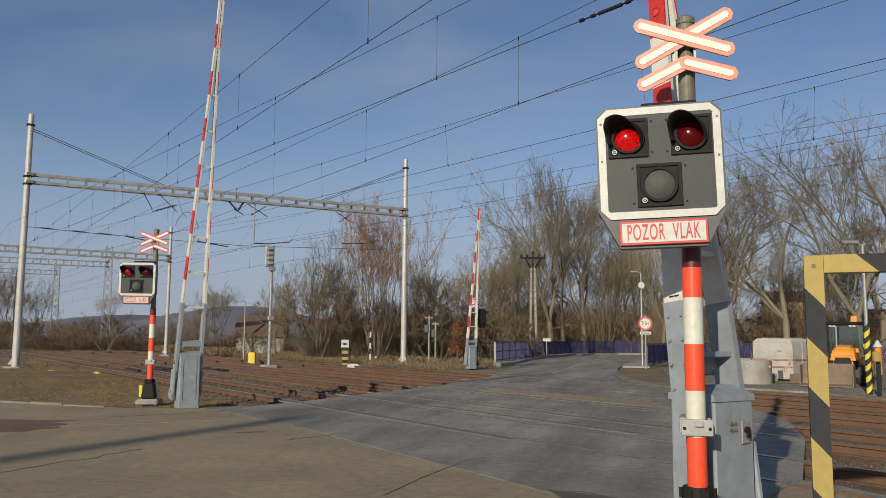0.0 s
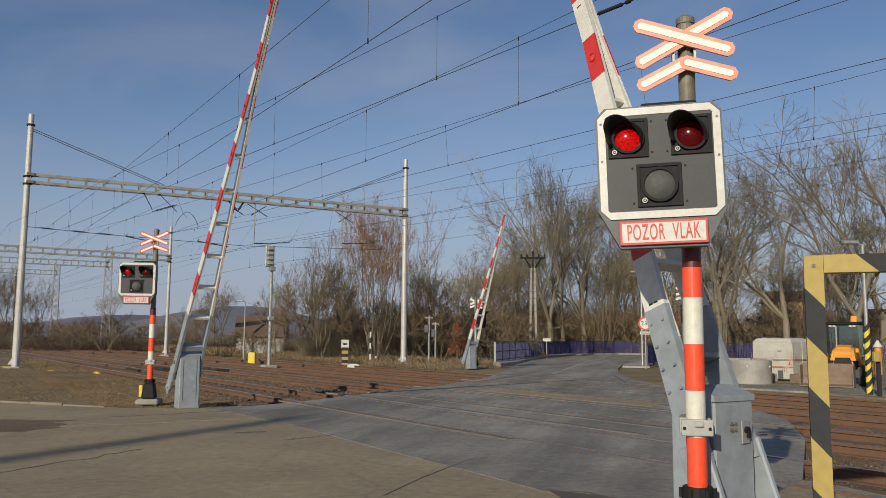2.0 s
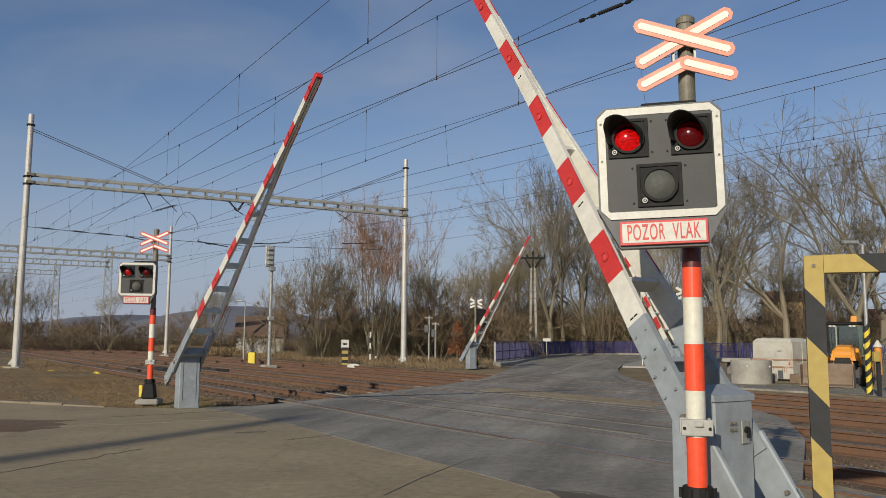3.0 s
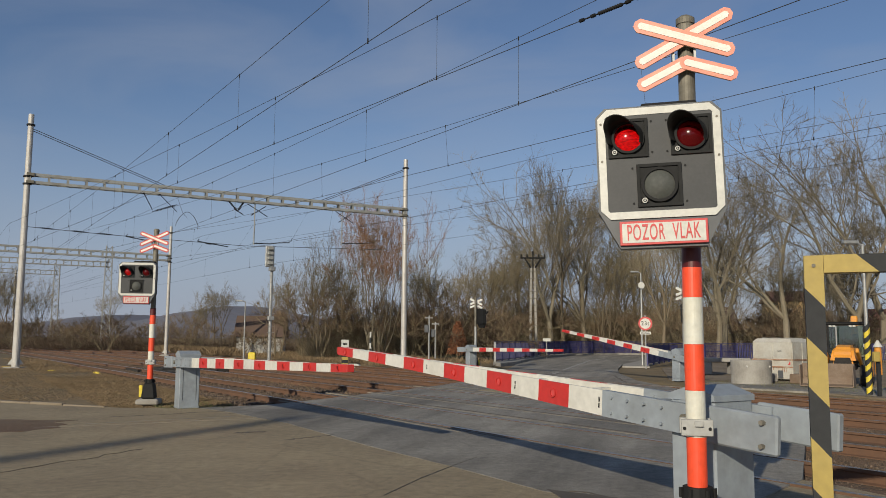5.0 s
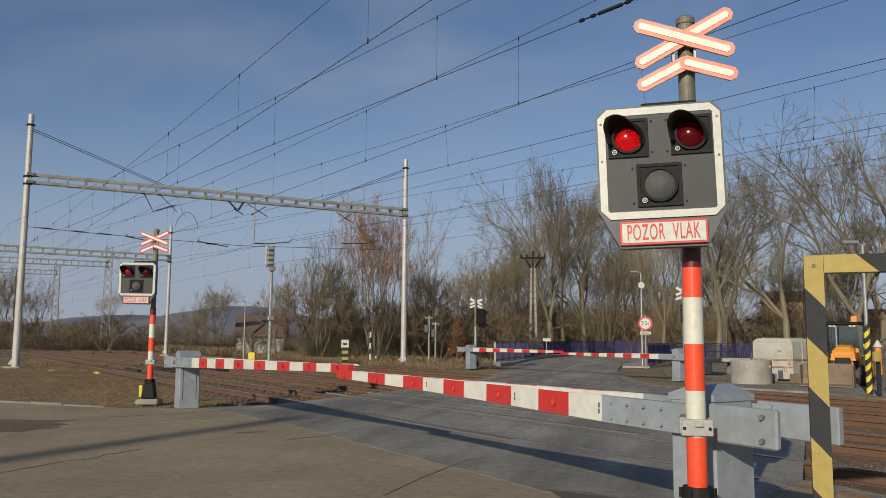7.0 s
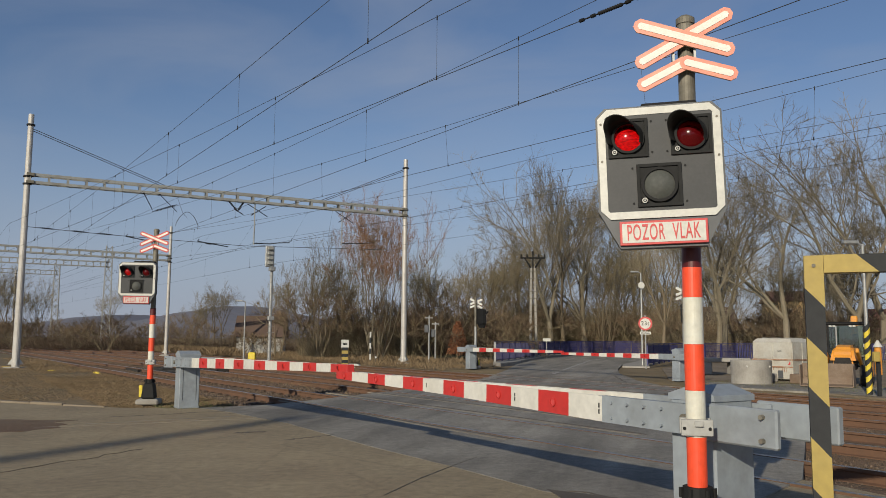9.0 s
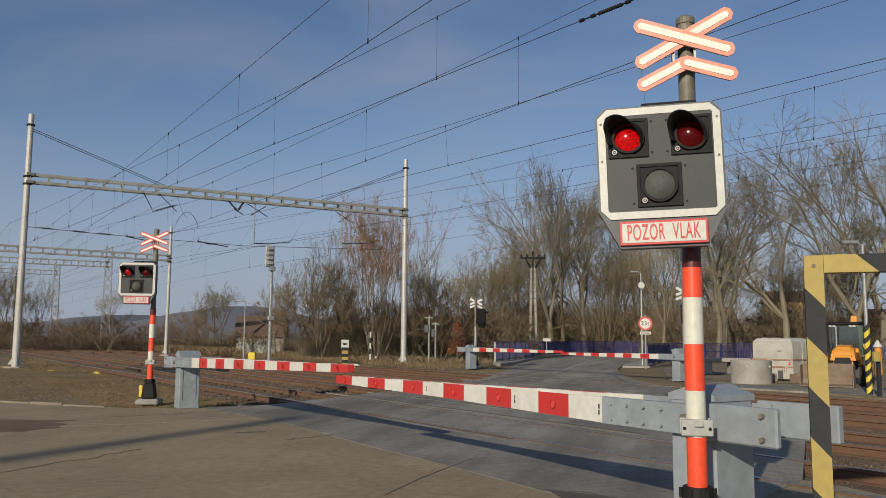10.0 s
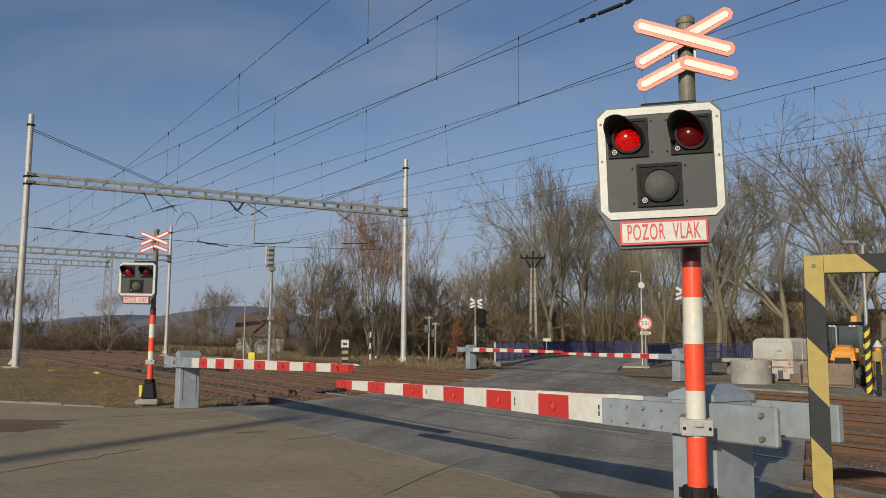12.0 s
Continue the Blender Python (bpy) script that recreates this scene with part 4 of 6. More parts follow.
def vee_hanger(k, label):
    h = holder("vee_hanger", Matrix(), label, "bracket", "brackets under the girder")
    foot = on_span(k + 0.006, 8.02)
    for dk in (-0.022, 0.022):
        bm = bmesh.new()
        ribbed(bm, on_span(k + dk, 8.58), foot, 0.075, 6)
        part("insulator", bm, "black", h, "dark ribbed insulator")
    bm = bmesh.new()
    rod(bm, foot - SPAN.normalized() * 0.2 + Vector((0, 0, 0.1)), foot + SPAN.normalized() * 0.3 - Vector((0, 0, 0.16)), 0.025, seg=6)
    part("clamp", bm, "black", h)


def drop_bracket(k, low, label):
    """A tube hung under the girder with a steady arm at its foot."""
    h = holder("drop_bracket", Matrix(), label, "bracket", "brackets under the girder")
    bm = bmesh.new()
    rod(bm, on_span(k, 8.5), on_span(k, low), 0.032, seg=8)
    part("drop_tube", bm, "girder", h)
    bm = bmesh.new()
    rod(bm, on_span(k - 0.02, 8.45), on_span(k + 0.035, 7.85), 0.022, seg=6)
    rod(bm, on_span(k + 0.03, 8.4), on_span(k - 0.01, 7.85), 0.022, seg=6)
    part("cross_strut", bm, "black", h)
    bm = bmesh.new()
    rod(bm, on_span(k, low + 0.05), on_span(k + 0.10, low + 0.22), 0.022, seg=6)
    ribbed(bm, on_span(k + 0.002, low + 0.05), on_span(k + 0.025, low + 0.09), 0.05, 4)
    part("steady_arm", bm, "black", h)


vee_hanger(0.496, "pair of dark insulators hung in a vee under the girder")
drop_bracket(0.548, 6.3, "steel drop tube with crossed struts under the girder")
drop_bracket(0.80, 6.6, "steel drop tube with crossed struts under the girder")
cs = holder("cross_span", Matrix(), "dark cross-span wire with insulators tied between the two masts", "wire")
bm = bmesh.new()
for a, b in ((0.262, 0.285), (0.30, 0.345)):
    rod(bm, on_span(a, 8.58), on_span(b, 7.75), 0.02, seg=6)
ribbed(bm, on_span(0.285, 7.65), on_span(0.345, 8.1), 0.05, 5)
box(bm, (0.10, 0.36, 0.03), (0, 0, 0), m=frame_of(on_span(0.262, 8.53), SPAN))
box(bm, (0.10, 0.36, 0.03), (0, 0, 0), m=frame_of(on_span(0.30, 8.53), SPAN))
part("tie_strut", bm, "black", cs, "dark insulated tie strut under the girder")
wire_pts("cross_wire", [on_span(0.0, 6.5), on_span(0.17, 6.36), on_span(0.33, 6.28), on_span(0.52, 6.2), on_span(1.0, 6.5)], 0.014, cs)
for a, b in ((0.03, 0.065), (0.10, 0.135), (0.16, 0.195), (0.42, 0.445)):
    bm = bmesh.new()
    za, zb = 6.5 - 0.75 * a, 6.5 - 0.75 * b
    ribbed(bm, on_span(a, max(za, 6.2)), on_span(b, max(zb, 6.2)), 0.055, 6)
    part("insulator", bm, "black", cs, "dark ribbed insulator")
for a, b, z in ((0.225, 0.295, 6.22), (0.40, 0.48, 6.2)):
    bm = bmesh.new()
    rod(bm, on_span(a, z + 0.1), on_span(b, z - 0.1), 0.025, seg=6)
    rod(bm, on_span(a, z + 0.1), on_span(a + 0.004, z + 0.2), 0.02, seg=6)
    part("steady_arm", bm, "black", cs)
wire_pts("jumper", [on_span(0.372 + 0.028 * math.cos(x) , 7.05 + 0.4 * math.sin(x) * (1.4 - 0.4 * math.cos(2 * x))) for x in [math.pi * i / 14 - 0.3 for i in range(17)]], 0.014, cs)
wire_pts("jumper_tail", [on_span(0.345, 8.5), on_span(0.36, 7.7), on_span(0.372, 7.45)], 0.008, cs)
# ---- trees ----


def fork_tree(seed, height, trunk=0.22, stems=1, lean=0.25, angle=(16, 38), rise=0.10, shrink=0.80, depth=8, twigs=3, thick=0.019, twig_r=0.008, wander=0.07):
    """A bare tree whose limbs fork again and again, thinning by the pipe rule, with side twigs on the outer forks."""
    rnd = random.Random(seed)
    wood, fine = ([], []), ([], [])

    def tube(store, pts, rs, sides):
        vs, fs = store
        base = len(vs)
        d = (pts[-1] - pts[0]).normalized()
        u = d.orthogonal().normalized()
        w = d.cross(u)
        ring_ = [(u * math.cos(2 * math.pi * k / sides) + w * math.sin(2 * math.pi * k / sides)) for k in range(sides)]
        for p, r in zip(pts, rs):
            vs.extend(p + o * r for o in ring_)
        for i in range(len(pts) - 1):
            for k in range(sides):
                j = (k + 1) % sides
                fs.append((base + i * sides + k, base + i * sides + j, base + (i + 1) * sides + j, base + (i + 1) * sides + k))

    def aside(d, deg):
        u = d.orthogonal().normalized()
        u.rotate(Matrix.Rotation(rnd.uniform(0, 2 * math.pi), 3, d))
        a = radians(deg)
        return (d * math.cos(a) + u * math.sin(a)).normalized()

    def spike(p, q, r):
        vs, fs = fine
        d = (q - p).normalized()
        u = d.orthogonal().normalized() * r
        w = d.cross(u)
        k = len(vs)
        vs.extend((p + u, p - u * 0.5 + w * 0.87, p - u * 0.5 - w * 0.87, q))
        fs.extend(((k, k + 1, k + 3), (k + 1, k + 2, k + 3), (k + 2, k, k + 3)))

    def limb(p, d, ln, r, lev):
        r = max(r, twig_r)
        end = max(r * 0.86, twig_r * 0.9)
        segs = 3 if lev < 3 else 2
        pts, rs = [p.copy()], [r]
        for i in range(segs):
            d = (d + Vector((rnd.gauss(0, 1), rnd.gauss(0, 1), rnd.gauss(0, 1))) * wander * (0.4 if lev < 2 else 1.0) + Vector((0, 0, rise))).normalized()
            p = p + d * (ln / segs)
            pts.append(p.copy())
            rs.append(r + (end - r) * (i + 1) / segs)
        tube(wood if lev < 5 else fine, pts, rs, 7 if lev < 2 else 5 if lev < 4 else 3)
        if lev >= 3:
            for _ in range(twigs):
                f = rnd.uniform(0.05, 1.0) * segs
                i = min(int(f), segs - 1)
                q = pts[i].lerp(pts[i + 1], f - i)
                dd = aside(d, rnd.uniform(25, 55)) + Vector((0, 0, 0.12 + rise))
                dd.normalize()
                l2 = max(0.4, min(1.2, ln * 0.7)) * rnd.uniform(0.6, 1.3)
                spike(q, q + dd * l2, twig_r * 0.8)
                m = q + dd * l2 * rnd.uniform(0.3, 0.6)
                spike(m, m + aside(dd, rnd.uniform(25, 45)) * l2 * 0.5, twig_r * 0.6)
        if lev >= depth:
            return
        n = 3 if (lev == 0 and stems == 1) or rnd.random() < 0.15 else 2
        share = [rnd.uniform(0.55, 0.72)] + [rnd.uniform(0.28, 0.5) for _ in range(n - 1)]
        for k, big in enumerate(share):
            deg = rnd.uniform(*angle) * (0.42 if k == 0 else 1.1)
            limb(p, aside(d, deg), ln * shrink * rnd.uniform(0.85, 1.15) * (1.06 if k == 0 else 0.9), end * big ** 0.42, lev + 1)

    for s_ in range(stems):
        a = 2 * math.pi * (s_ + rnd.uniform(-.3, .3)) / stems
        k = 0.0 if stems == 1 else lean * math.sqrt((s_ + 0.6) / stems)
        d = Vector((math.cos(a) * k + rnd.gauss(0, .03), math.sin(a) * k + rnd.gauss(0, .03), 1)).normalized()
        st = Vector((math.cos(a), math.sin(a), 0)) * (0.0 if stems == 1 else 0.35 * k / lean)
        limb(st + Vector((0, 0, -0.15)), d, height * trunk * (1 if stems == 1 else rnd.uniform(0.85, 1.15)), height * thick / stems ** 0.45, 0)
    zs = sorted(v.z for v in fine[0])
    top = zs[int(len(zs) * 0.99)]
    k = height / top
    for vs, _ in (wood, fine):
        for v in vs:
            v *= k
    return wood, fine


def fork_kind(name, seed, wood_mat, twig_mat, **kw):
    (wv, wf), (tv, tf) = fork_tree(seed, **kw)
    return raw(name + "_trunk", wv, wf, wood_mat), raw(name + "_crown", tv, tf, twig_mat)


KINDS = {
    "broad": fork_kind("broad", 3, "bark_pale", "twig_pale", height=13, trunk=0.19, angle=(26, 50), rise=0.07, shrink=0.83, depth=8, twigs=4, thick=0.015, twig_r=0.0078),
    "broad_b": fork_kind("broad_b", 8, "bark_pale", "twig_pale", height=13.5, trunk=0.20, angle=(24, 46), rise=0.09, shrink=0.83, depth=8, twigs=4, thick=0.015, twig_r=0.0078),
    "tall": fork_kind("tall", 5, "bark", "twig_pale", height=15, trunk=0.22, angle=(18, 38), rise=0.13, shrink=0.82, depth=8, twigs=3, thick=0.011, twig_r=0.0085),
    "multi": fork_kind("multi", 11, "bark", "twig", height=10.0, trunk=0.25, stems=6, lean=0.34, angle=(20, 42), rise=0.10, depth=5, twigs=5, thick=0.011, twig_r=0.010),
    "willow": fork_kind("willow", 21, "bark_pale", "twig_red", height=11.0, trunk=0.24, stems=12, lean=0.46, angle=(12, 30), rise=0.11, shrink=0.80, depth=6, twigs=4, thick=0.013, twig_r=0.0085, wander=0.05),
    "bush": fork_kind("bush", 31, "twig", "thicket_red", height=4.0, trunk=0.24, stems=10, lean=1.0, angle=(18, 44), rise=0.04, depth=4, twigs=6, thick=0.009, twig_r=0.009, wander=0.14),
}


def plant(kind, x, y, k=1.0, turn=0.0, label="", z=-0.1, wide=None):
    t = holder("shrub" if kind == "bush" else "tree", pose(x, y, z, 0, 0, turn) @ Matrix.Diagonal((wide or k, wide or k, k, 1)), label, "shrub" if kind == "bush" else "tree", "bare trees behind the railway")
    for nm, me in zip(("trunk", "crown"), KINDS[kind]):
        ob = new(nm, me)
        ob.parent = t
    return t


# unseen mast behind the camera, added for the soft shadow band it casts
tube_mast((-28.4, -39.5, 0), 22.6, 0.25, 0.19, "tall steel mast out of view, added to cast its shadow on the road")
BARE = "bare winter tree with grey-brown branches"
for kind, x, y, k, turn, label in (
        ("willow", -4.6, 56.5, 1.0, 20, "dense multi-stemmed willow with reddish winter twigs"),
        ("multi", -8.8, 58.0, 0.86, 80, "small bare tree with several thin stems"),
        ("multi", -12.2, 60.0, 0.68, 190, "small bare tree with several thin stems"),
        ("multi", -1.0, 63.0, 0.8, 10, "bare brown tree behind the mast"),
        ("tall", 1.5, 70.0, 0.52, 40, "slim bare tree beside the road"),
        ("multi", 4.0, 80.0, 1.0, 120, "bare brown tree behind the bridge"),
        ("tall", 6.5, 88.0, 0.72, 75, BARE),
        ("multi", 9.5, 90.0, 1.15, 0, BARE),
        ("broad", 11.5, 86.0, 1.42, 30, "tall bare tree with spreading branches behind the bridge"),
        ("tall", 13.2, 88.0, 1.4, 200, BARE),
        ("broad_b", 15.8, 90.0, 1.3, 140, BARE),
        ("multi", 17.5, 88.0, 1.25, 60, "bare tree with many brown stems"),
        ("broad", 20.5, 92.0, 1.0, 260, BARE),
        ("tall", 24.5, 92.0, 0.95, 20, BARE),
        ("multi", 27.0, 92.0, 1.0, 310, BARE),
        ("broad_b", 30.5, 88.0, 0.95, 20, BARE),
        ("broad", 20.8, 60.0, 1.14, 200, "large bare tree with a thick pale trunk"),
        ("broad_b", 24.6, 58.0, 1.18, 80, "large bare tree with wide crown"),
        ("broad", 25.8, 50.0, 1.24, 330, "large bare tree with long ascending limbs"),
        ("broad_b", 29.3, 52.0, 1.2, 250, "large bare tree with wide crown"),
        ("tall", 17.4, 64.0, 0.86, 130, BARE),
        ("multi", 23.0, 72.0, 1.0, 160, BARE), ("multi", 34.0, 78.0, 1.1, 200, BARE), ("multi", 37.5, 80.0, 1.15, 110, BARE),
        ("multi", 41.5, 80.0, 1.1, 300, BARE), ("broad", 32.5, 60.0, 1.3, 150, BARE), ("broad_b", 22.4, 66.0, 1.12, 10, BARE),
        ("multi", 30.5, 75.0, 1.0, 90, BARE),
        ("multi", 6.8, 96.0, 1.3, 200, BARE), ("broad_b", 9.0, 98.0, 1.2, 320, BARE), ("multi", 13.0, 97.0, 1.55, 45, BARE), ("tall", 16.6, 98.0, 1.35, 10, BARE),
        ("multi", 20.0, 99.0, 1.5, 150, BARE), ("broad", 23.5, 99.0, 1.3, 60, BARE), ("multi", 26.5, 100.0, 1.45, 270, BARE), ("multi", 33.5, 97.0, 1.4, 30, BARE),
        ("multi", 2.5, 92.0, 1.1, 75, BARE), ("multi", -0.5, 78.0, 0.95, 300, BARE),
        ("broad", 36.0, 72.0, 1.1, 10, BARE),
        ("tall", 38.0, 66.0, 1.15, 100, BARE),
        ("multi", -54.0, 91.0, 0.8, 210, "distant bare tree beyond the tracks"), ("multi", -56.5, 94.0, 0.9, 20, "distant bare tree beyond the tracks"),
        ("tall", -48.5, 118.0, 0.55, 30, "distant bare tree beyond the tracks"),
        ("multi", -74.0, 125.0, 0.9, 160, "distant bare tree beyond the tracks"),
        ("tall", -33.0, 118.0, 0.6, 220, "distant bare tree beyond the tracks"),
        ("tall", -62.0, 115.0, 0.75, 100, "distant bare tree beyond the tracks"),
        ("multi", -68.0, 120.0, 0.95, 10, "distant bare tree beyond the tracks"),
        ("multi", -27.0, 88.0, 0.62, 140, "distant bare tree beyond the tracks"),
        ("tall", -24.5, 90.0, 0.48, 10, "distant bare tree beyond the tracks"), ("multi", -52.5, 96.0, 0.95, 70, "distant bare tree beyond the tracks"),
        ("multi", -49.5, 99.0, 0.85, 250, "distant bare tree beyond the tracks"), ("multi", -11.0, 64.0, 0.75, 130, "small bare tree with several thin stems"),
        ("multi", -6.8, 63.0, 0.72, 330, "small bare tree with several thin stems")):
    plant(kind, x, y, k, turn, label, wide=k * 1.08 if kind == "willow" else None)
rnd = random.Random(77)
BUSH = "leafless reddish-brown shrub among other shrubs"
for x, y, k in ([(-46 + 3.7 * i + rnd.uniform(-1, 1), 84 + rnd.uniform(-5, 5), rnd.uniform(0.7, 1.0)) for i in range(12)]
                + [(-80 + 4.2 * i + rnd.uniform(-1, 1), 110 + rnd.uniform(-5, 5), rnd.uniform(0.8, 1.05)) for i in range(9)]
                + [(-9.5 + 1.4 * i + rnd.uniform(-.6, .6), 60 + rnd.uniform(-2, 6), rnd.uniform(0.75, 1.25)) for i in range(11)]
                + [(5 + 3.5 * i + rnd.uniform(-.8, .8), 90 + rnd.uniform(-3, 4), rnd.uniform(1.0, 1.6)) for i in range(7)]
                + [(20 + 3.0 * i + rnd.uniform(-.8, .8), 66 + rnd.uniform(-3, 4), rnd.uniform(0.8, 1.25)) for i in range(7)]):
    plant("bush", x, y, k, rnd.uniform(0, 360), BUSH, wide=k * 1.15)


def thicket(name, spots, mat, label, seed):
    """Close upright stems and twigs; spots: centre, half widths, height, number."""
    r = random.Random(seed)
    vs, fs = [], []
    for cx, cy, wx, wy, h, n in spots:
        for _ in range(n):
            p = Vector((cx + r.uniform(-wx, wx), cy + r.uniform(-wy, wy), -0.15))
            d = Vector((r.gauss(0, .36), r.gauss(0, .36), 1)).normalized()
            ln = h * r.uniform(0.35, 1.1) * (0.75 + 0.5 * noise.noise((p.x * 0.25, p.y * 0.25, seed)))
            for j in range(r.choice((4, 5, 6))):
                a = p + d * ln * (0 if j == 0 else r.uniform(0.15, 0.9))
                dd = d if j == 0 else (d + Vector((r.gauss(0, .7), r.gauss(0, .7), r.uniform(-.1, .4)))).normalized()
                l2 = ln if j == 0 else ln * r.uniform(0.15, 0.42)
                b = a + dd * l2 + Vector((r.gauss(0, .12), r.gauss(0, .12), 0)) * l2
                w = (0.017 if j == 0 else 0.0095) * (h / 4) ** 0.5
                u = dd.orthogonal().normalized() * w
                v = dd.cross(u)
                k = len(vs)
                vs += [a + u, a - u * 0.5 + v * 0.87, a - u * 0.5 - v * 0.87, b]
                fs += [(k, k + 1, k + 3), (k + 1, k + 2, k + 3), (k + 2, k, k + 3)]
    return tagged(new(name, raw(name, vs, fs, mat)), label, "thicket", "", "stuff")


thicket("thicket", [(-6.3, 63, 4.5, 3, 3.4, 2000), (3, 90, 9, 4, 6.5, 3000), (17, 95, 12, 4, 9.0, 6500), (32, 90, 10, 5, 7.5, 3000), (26, 70, 8, 3, 5.0, 1800), (40, 78, 9, 4, 6, 1500)],
        "thicket", "dense leafless brown undergrowth", 5)
thicket("thicket", [(-28, 92, 17, 5, 2.9, 4200), (-66, 118, 22, 5, 3.6, 2800), (-47, 96, 9, 3, 3.0, 1300), (-110, 130, 28, 6, 6, 1800), (-2, 75, 7, 4, 5.5, 1600)], "thicket_red", "dense leafless reddish undergrowth along the railway", 6)


def dead_grass(name, spots, mat, label, seed):
    r = random.Random(seed)
    vs, fs = [], []
    for (n0, n1), (t0, t1), h, num in spots:
        for _ in range(num):
            n, t = r.uniform(n0, n1), r.uniform(t0, t1)
            if noise.noise((n * 0.35, t * 0.35, 3)) + 0.38 < r.uniform(-.3, .5):
                continue
            p = nt(n, t, -0.07)
            a = r.uniform(0, 6.3)
            w = Vector((math.cos(a), math.sin(a), 0)) * r.uniform(0.0025, 0.0055) * (1 + 2.6 * h)
            hh = h * r.uniform(0.4, 1.2)
            lean = Vector((r.gauss(0, .35), r.gauss(0, .35), 0)) * hh * (3.0 if h < 0.1 else 1.0)
            k = len(vs)
            vs += [p - w, p + w, p + lean * 0.5 + Vector((0, 0, hh * 0.6)) + w * 0.6, p + lean * 1.2 + Vector((0, 0, hh))]
            fs += [(k, k + 1, k + 2), (k, k + 2, k + 3)]
    return tagged(new(name, raw(name, vs, fs, mat)), label, "grass", "", "stuff")


dead_grass("dry_grass", [((2.9, 5.5), (17.6, 34), 0.06, 60000), ((-7, 3.2), (20.5, 45), 0.06, 80000), ((3.2, 5.5), (34, 60), 0.09, 9000), ((20.2, 24), (33, 70), 0.2, 14000), ((24, 29), (40, 70), 0.35, 7000), ((19.9, 21), (34, 110), 0.3, 6000), ((18.5, 21.5), (66, 112), 0.6, 15000), ((9.2, 9.9), (20, 60), 0.07, 1500)],
           "blade", "tufts of dry straw-coloured winter grass", 1)
dead_grass("green_grass", [((3.2, 5.5), (17.4, 22), 0.045, 2500), ((22, 25.5), (12, 19.5), 0.1, 5000), ((3.8, 5.0), (16.3, 18.3), 0.1, 700)], "green_blade", "short green grass among the dead stalks", 2)
bm = bmesh.new()
prism(bm, [(0.2, 62), (16, 96), (-8, 96), (-6, 62)], -0.3, -0.05)
solid("meadow", bm, "field", "green meadow beyond the railway", "meadow", "structure")
# hill; its haze is part of the base colour
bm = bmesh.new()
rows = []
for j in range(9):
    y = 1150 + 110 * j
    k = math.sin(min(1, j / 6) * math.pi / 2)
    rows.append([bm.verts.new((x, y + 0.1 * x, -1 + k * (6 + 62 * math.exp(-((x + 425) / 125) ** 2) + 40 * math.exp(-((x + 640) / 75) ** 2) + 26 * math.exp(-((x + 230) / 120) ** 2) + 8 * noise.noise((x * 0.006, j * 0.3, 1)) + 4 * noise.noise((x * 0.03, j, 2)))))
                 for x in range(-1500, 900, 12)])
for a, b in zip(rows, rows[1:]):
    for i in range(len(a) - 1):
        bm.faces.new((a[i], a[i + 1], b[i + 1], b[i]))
solid("hill", bm, "hill", "distant wooded hill with winter haze in its colour", "hill", "structure", smooth=True)


def loose_stones(name, spots, mat, label, seed):
    """Crushed stones lying about: small uneven tetrahedra."""
    r = random.Random(seed)
    vs, fs = [], []
    for (n0, n1), (t0, t1), z, size, num in spots:
        for _ in range(num):
            t = r.uniform(t0, t1)
            p = nt(r.uniform(n0, n1) + SLOPE * (t - 18), t, z + r.uniform(-0.01, 0.02))
            s = size * r.uniform(0.5, 1.3)
            k = len(vs)
            for v in ((1, 0, -.5), (-.5, .87, -.5), (-.5, -.87, -.5), (0, 0, .8)):
                vs.append(p + Vector([(c + r.uniform(-.35, .35)) * s for c in v]))
            fs += [(k, k + 1, k + 3), (k + 1, k + 2, k + 3), (k + 2, k, k + 3)]
    return tagged(new(name, raw(name, vs, fs, mat)), label, "stones", "", "stuff")


loose_stones("ballast_stones", [((5.9, 9.3), (18, 50), -0.15, 0.028, 26000), ((9.3, 13), (20, 60), -0.15, 0.035, 14000), ((5.6, 9.4), (-2, 8.5), -0.165, 0.022, 22000), ((9.4, 20), (0, 14), -0.165, 0.03, 26000), ((13, 20), (26, 60), -0.15, 0.04, 9000)],
             "stone", "loose crushed stones of the track ballast", 3)

# ---- road details ----


def flat_strip(name, pts, width, z, mat, label, category, kind="structure"):
    """A thin flat band along a line of points."""
    bm = bmesh.new()
    rows = []
    for i, p in enumerate(pts):
        a, b = Vector(pts[max(i - 1, 0)]), Vector(pts[min(i + 1, len(pts) - 1)])
        d = (b - a).normalized()
        s = Vector((-d.y, d.x)) * width * (0.5 if not isinstance(width, (list, tuple)) else 0.5)
        q = Vector(p)
        rows.append([bm.verts.new((*(q + s), z)), bm.verts.new((*(q - s), z)), bm.verts.new((*(q + s), z - 0.02)), bm.verts.new((*(q - s), z - 0.02))])
    for a, b in zip(rows, rows[1:]):
        bm.faces.new((a[0], a[1], b[1], b[0]))
        bm.faces.new((a[0], b[0], b[2], a[2]))
        bm.faces.new((a[1], b[1], b[3], a[3]))
    return solid(name, bm, mat, label, category, kind)


def wobble(p, q, n, amp, seed):
    r = random.Random(seed)
    p, q = Vector(p), Vector(q)
    d = (q - p).normalized()
    s = Vector((-d.y, d.x))
    return [tuple(p.lerp(q, i / n) + s * (r.uniform(-amp, amp) if 0 < i < n else 0)) for i in range(n + 1)]


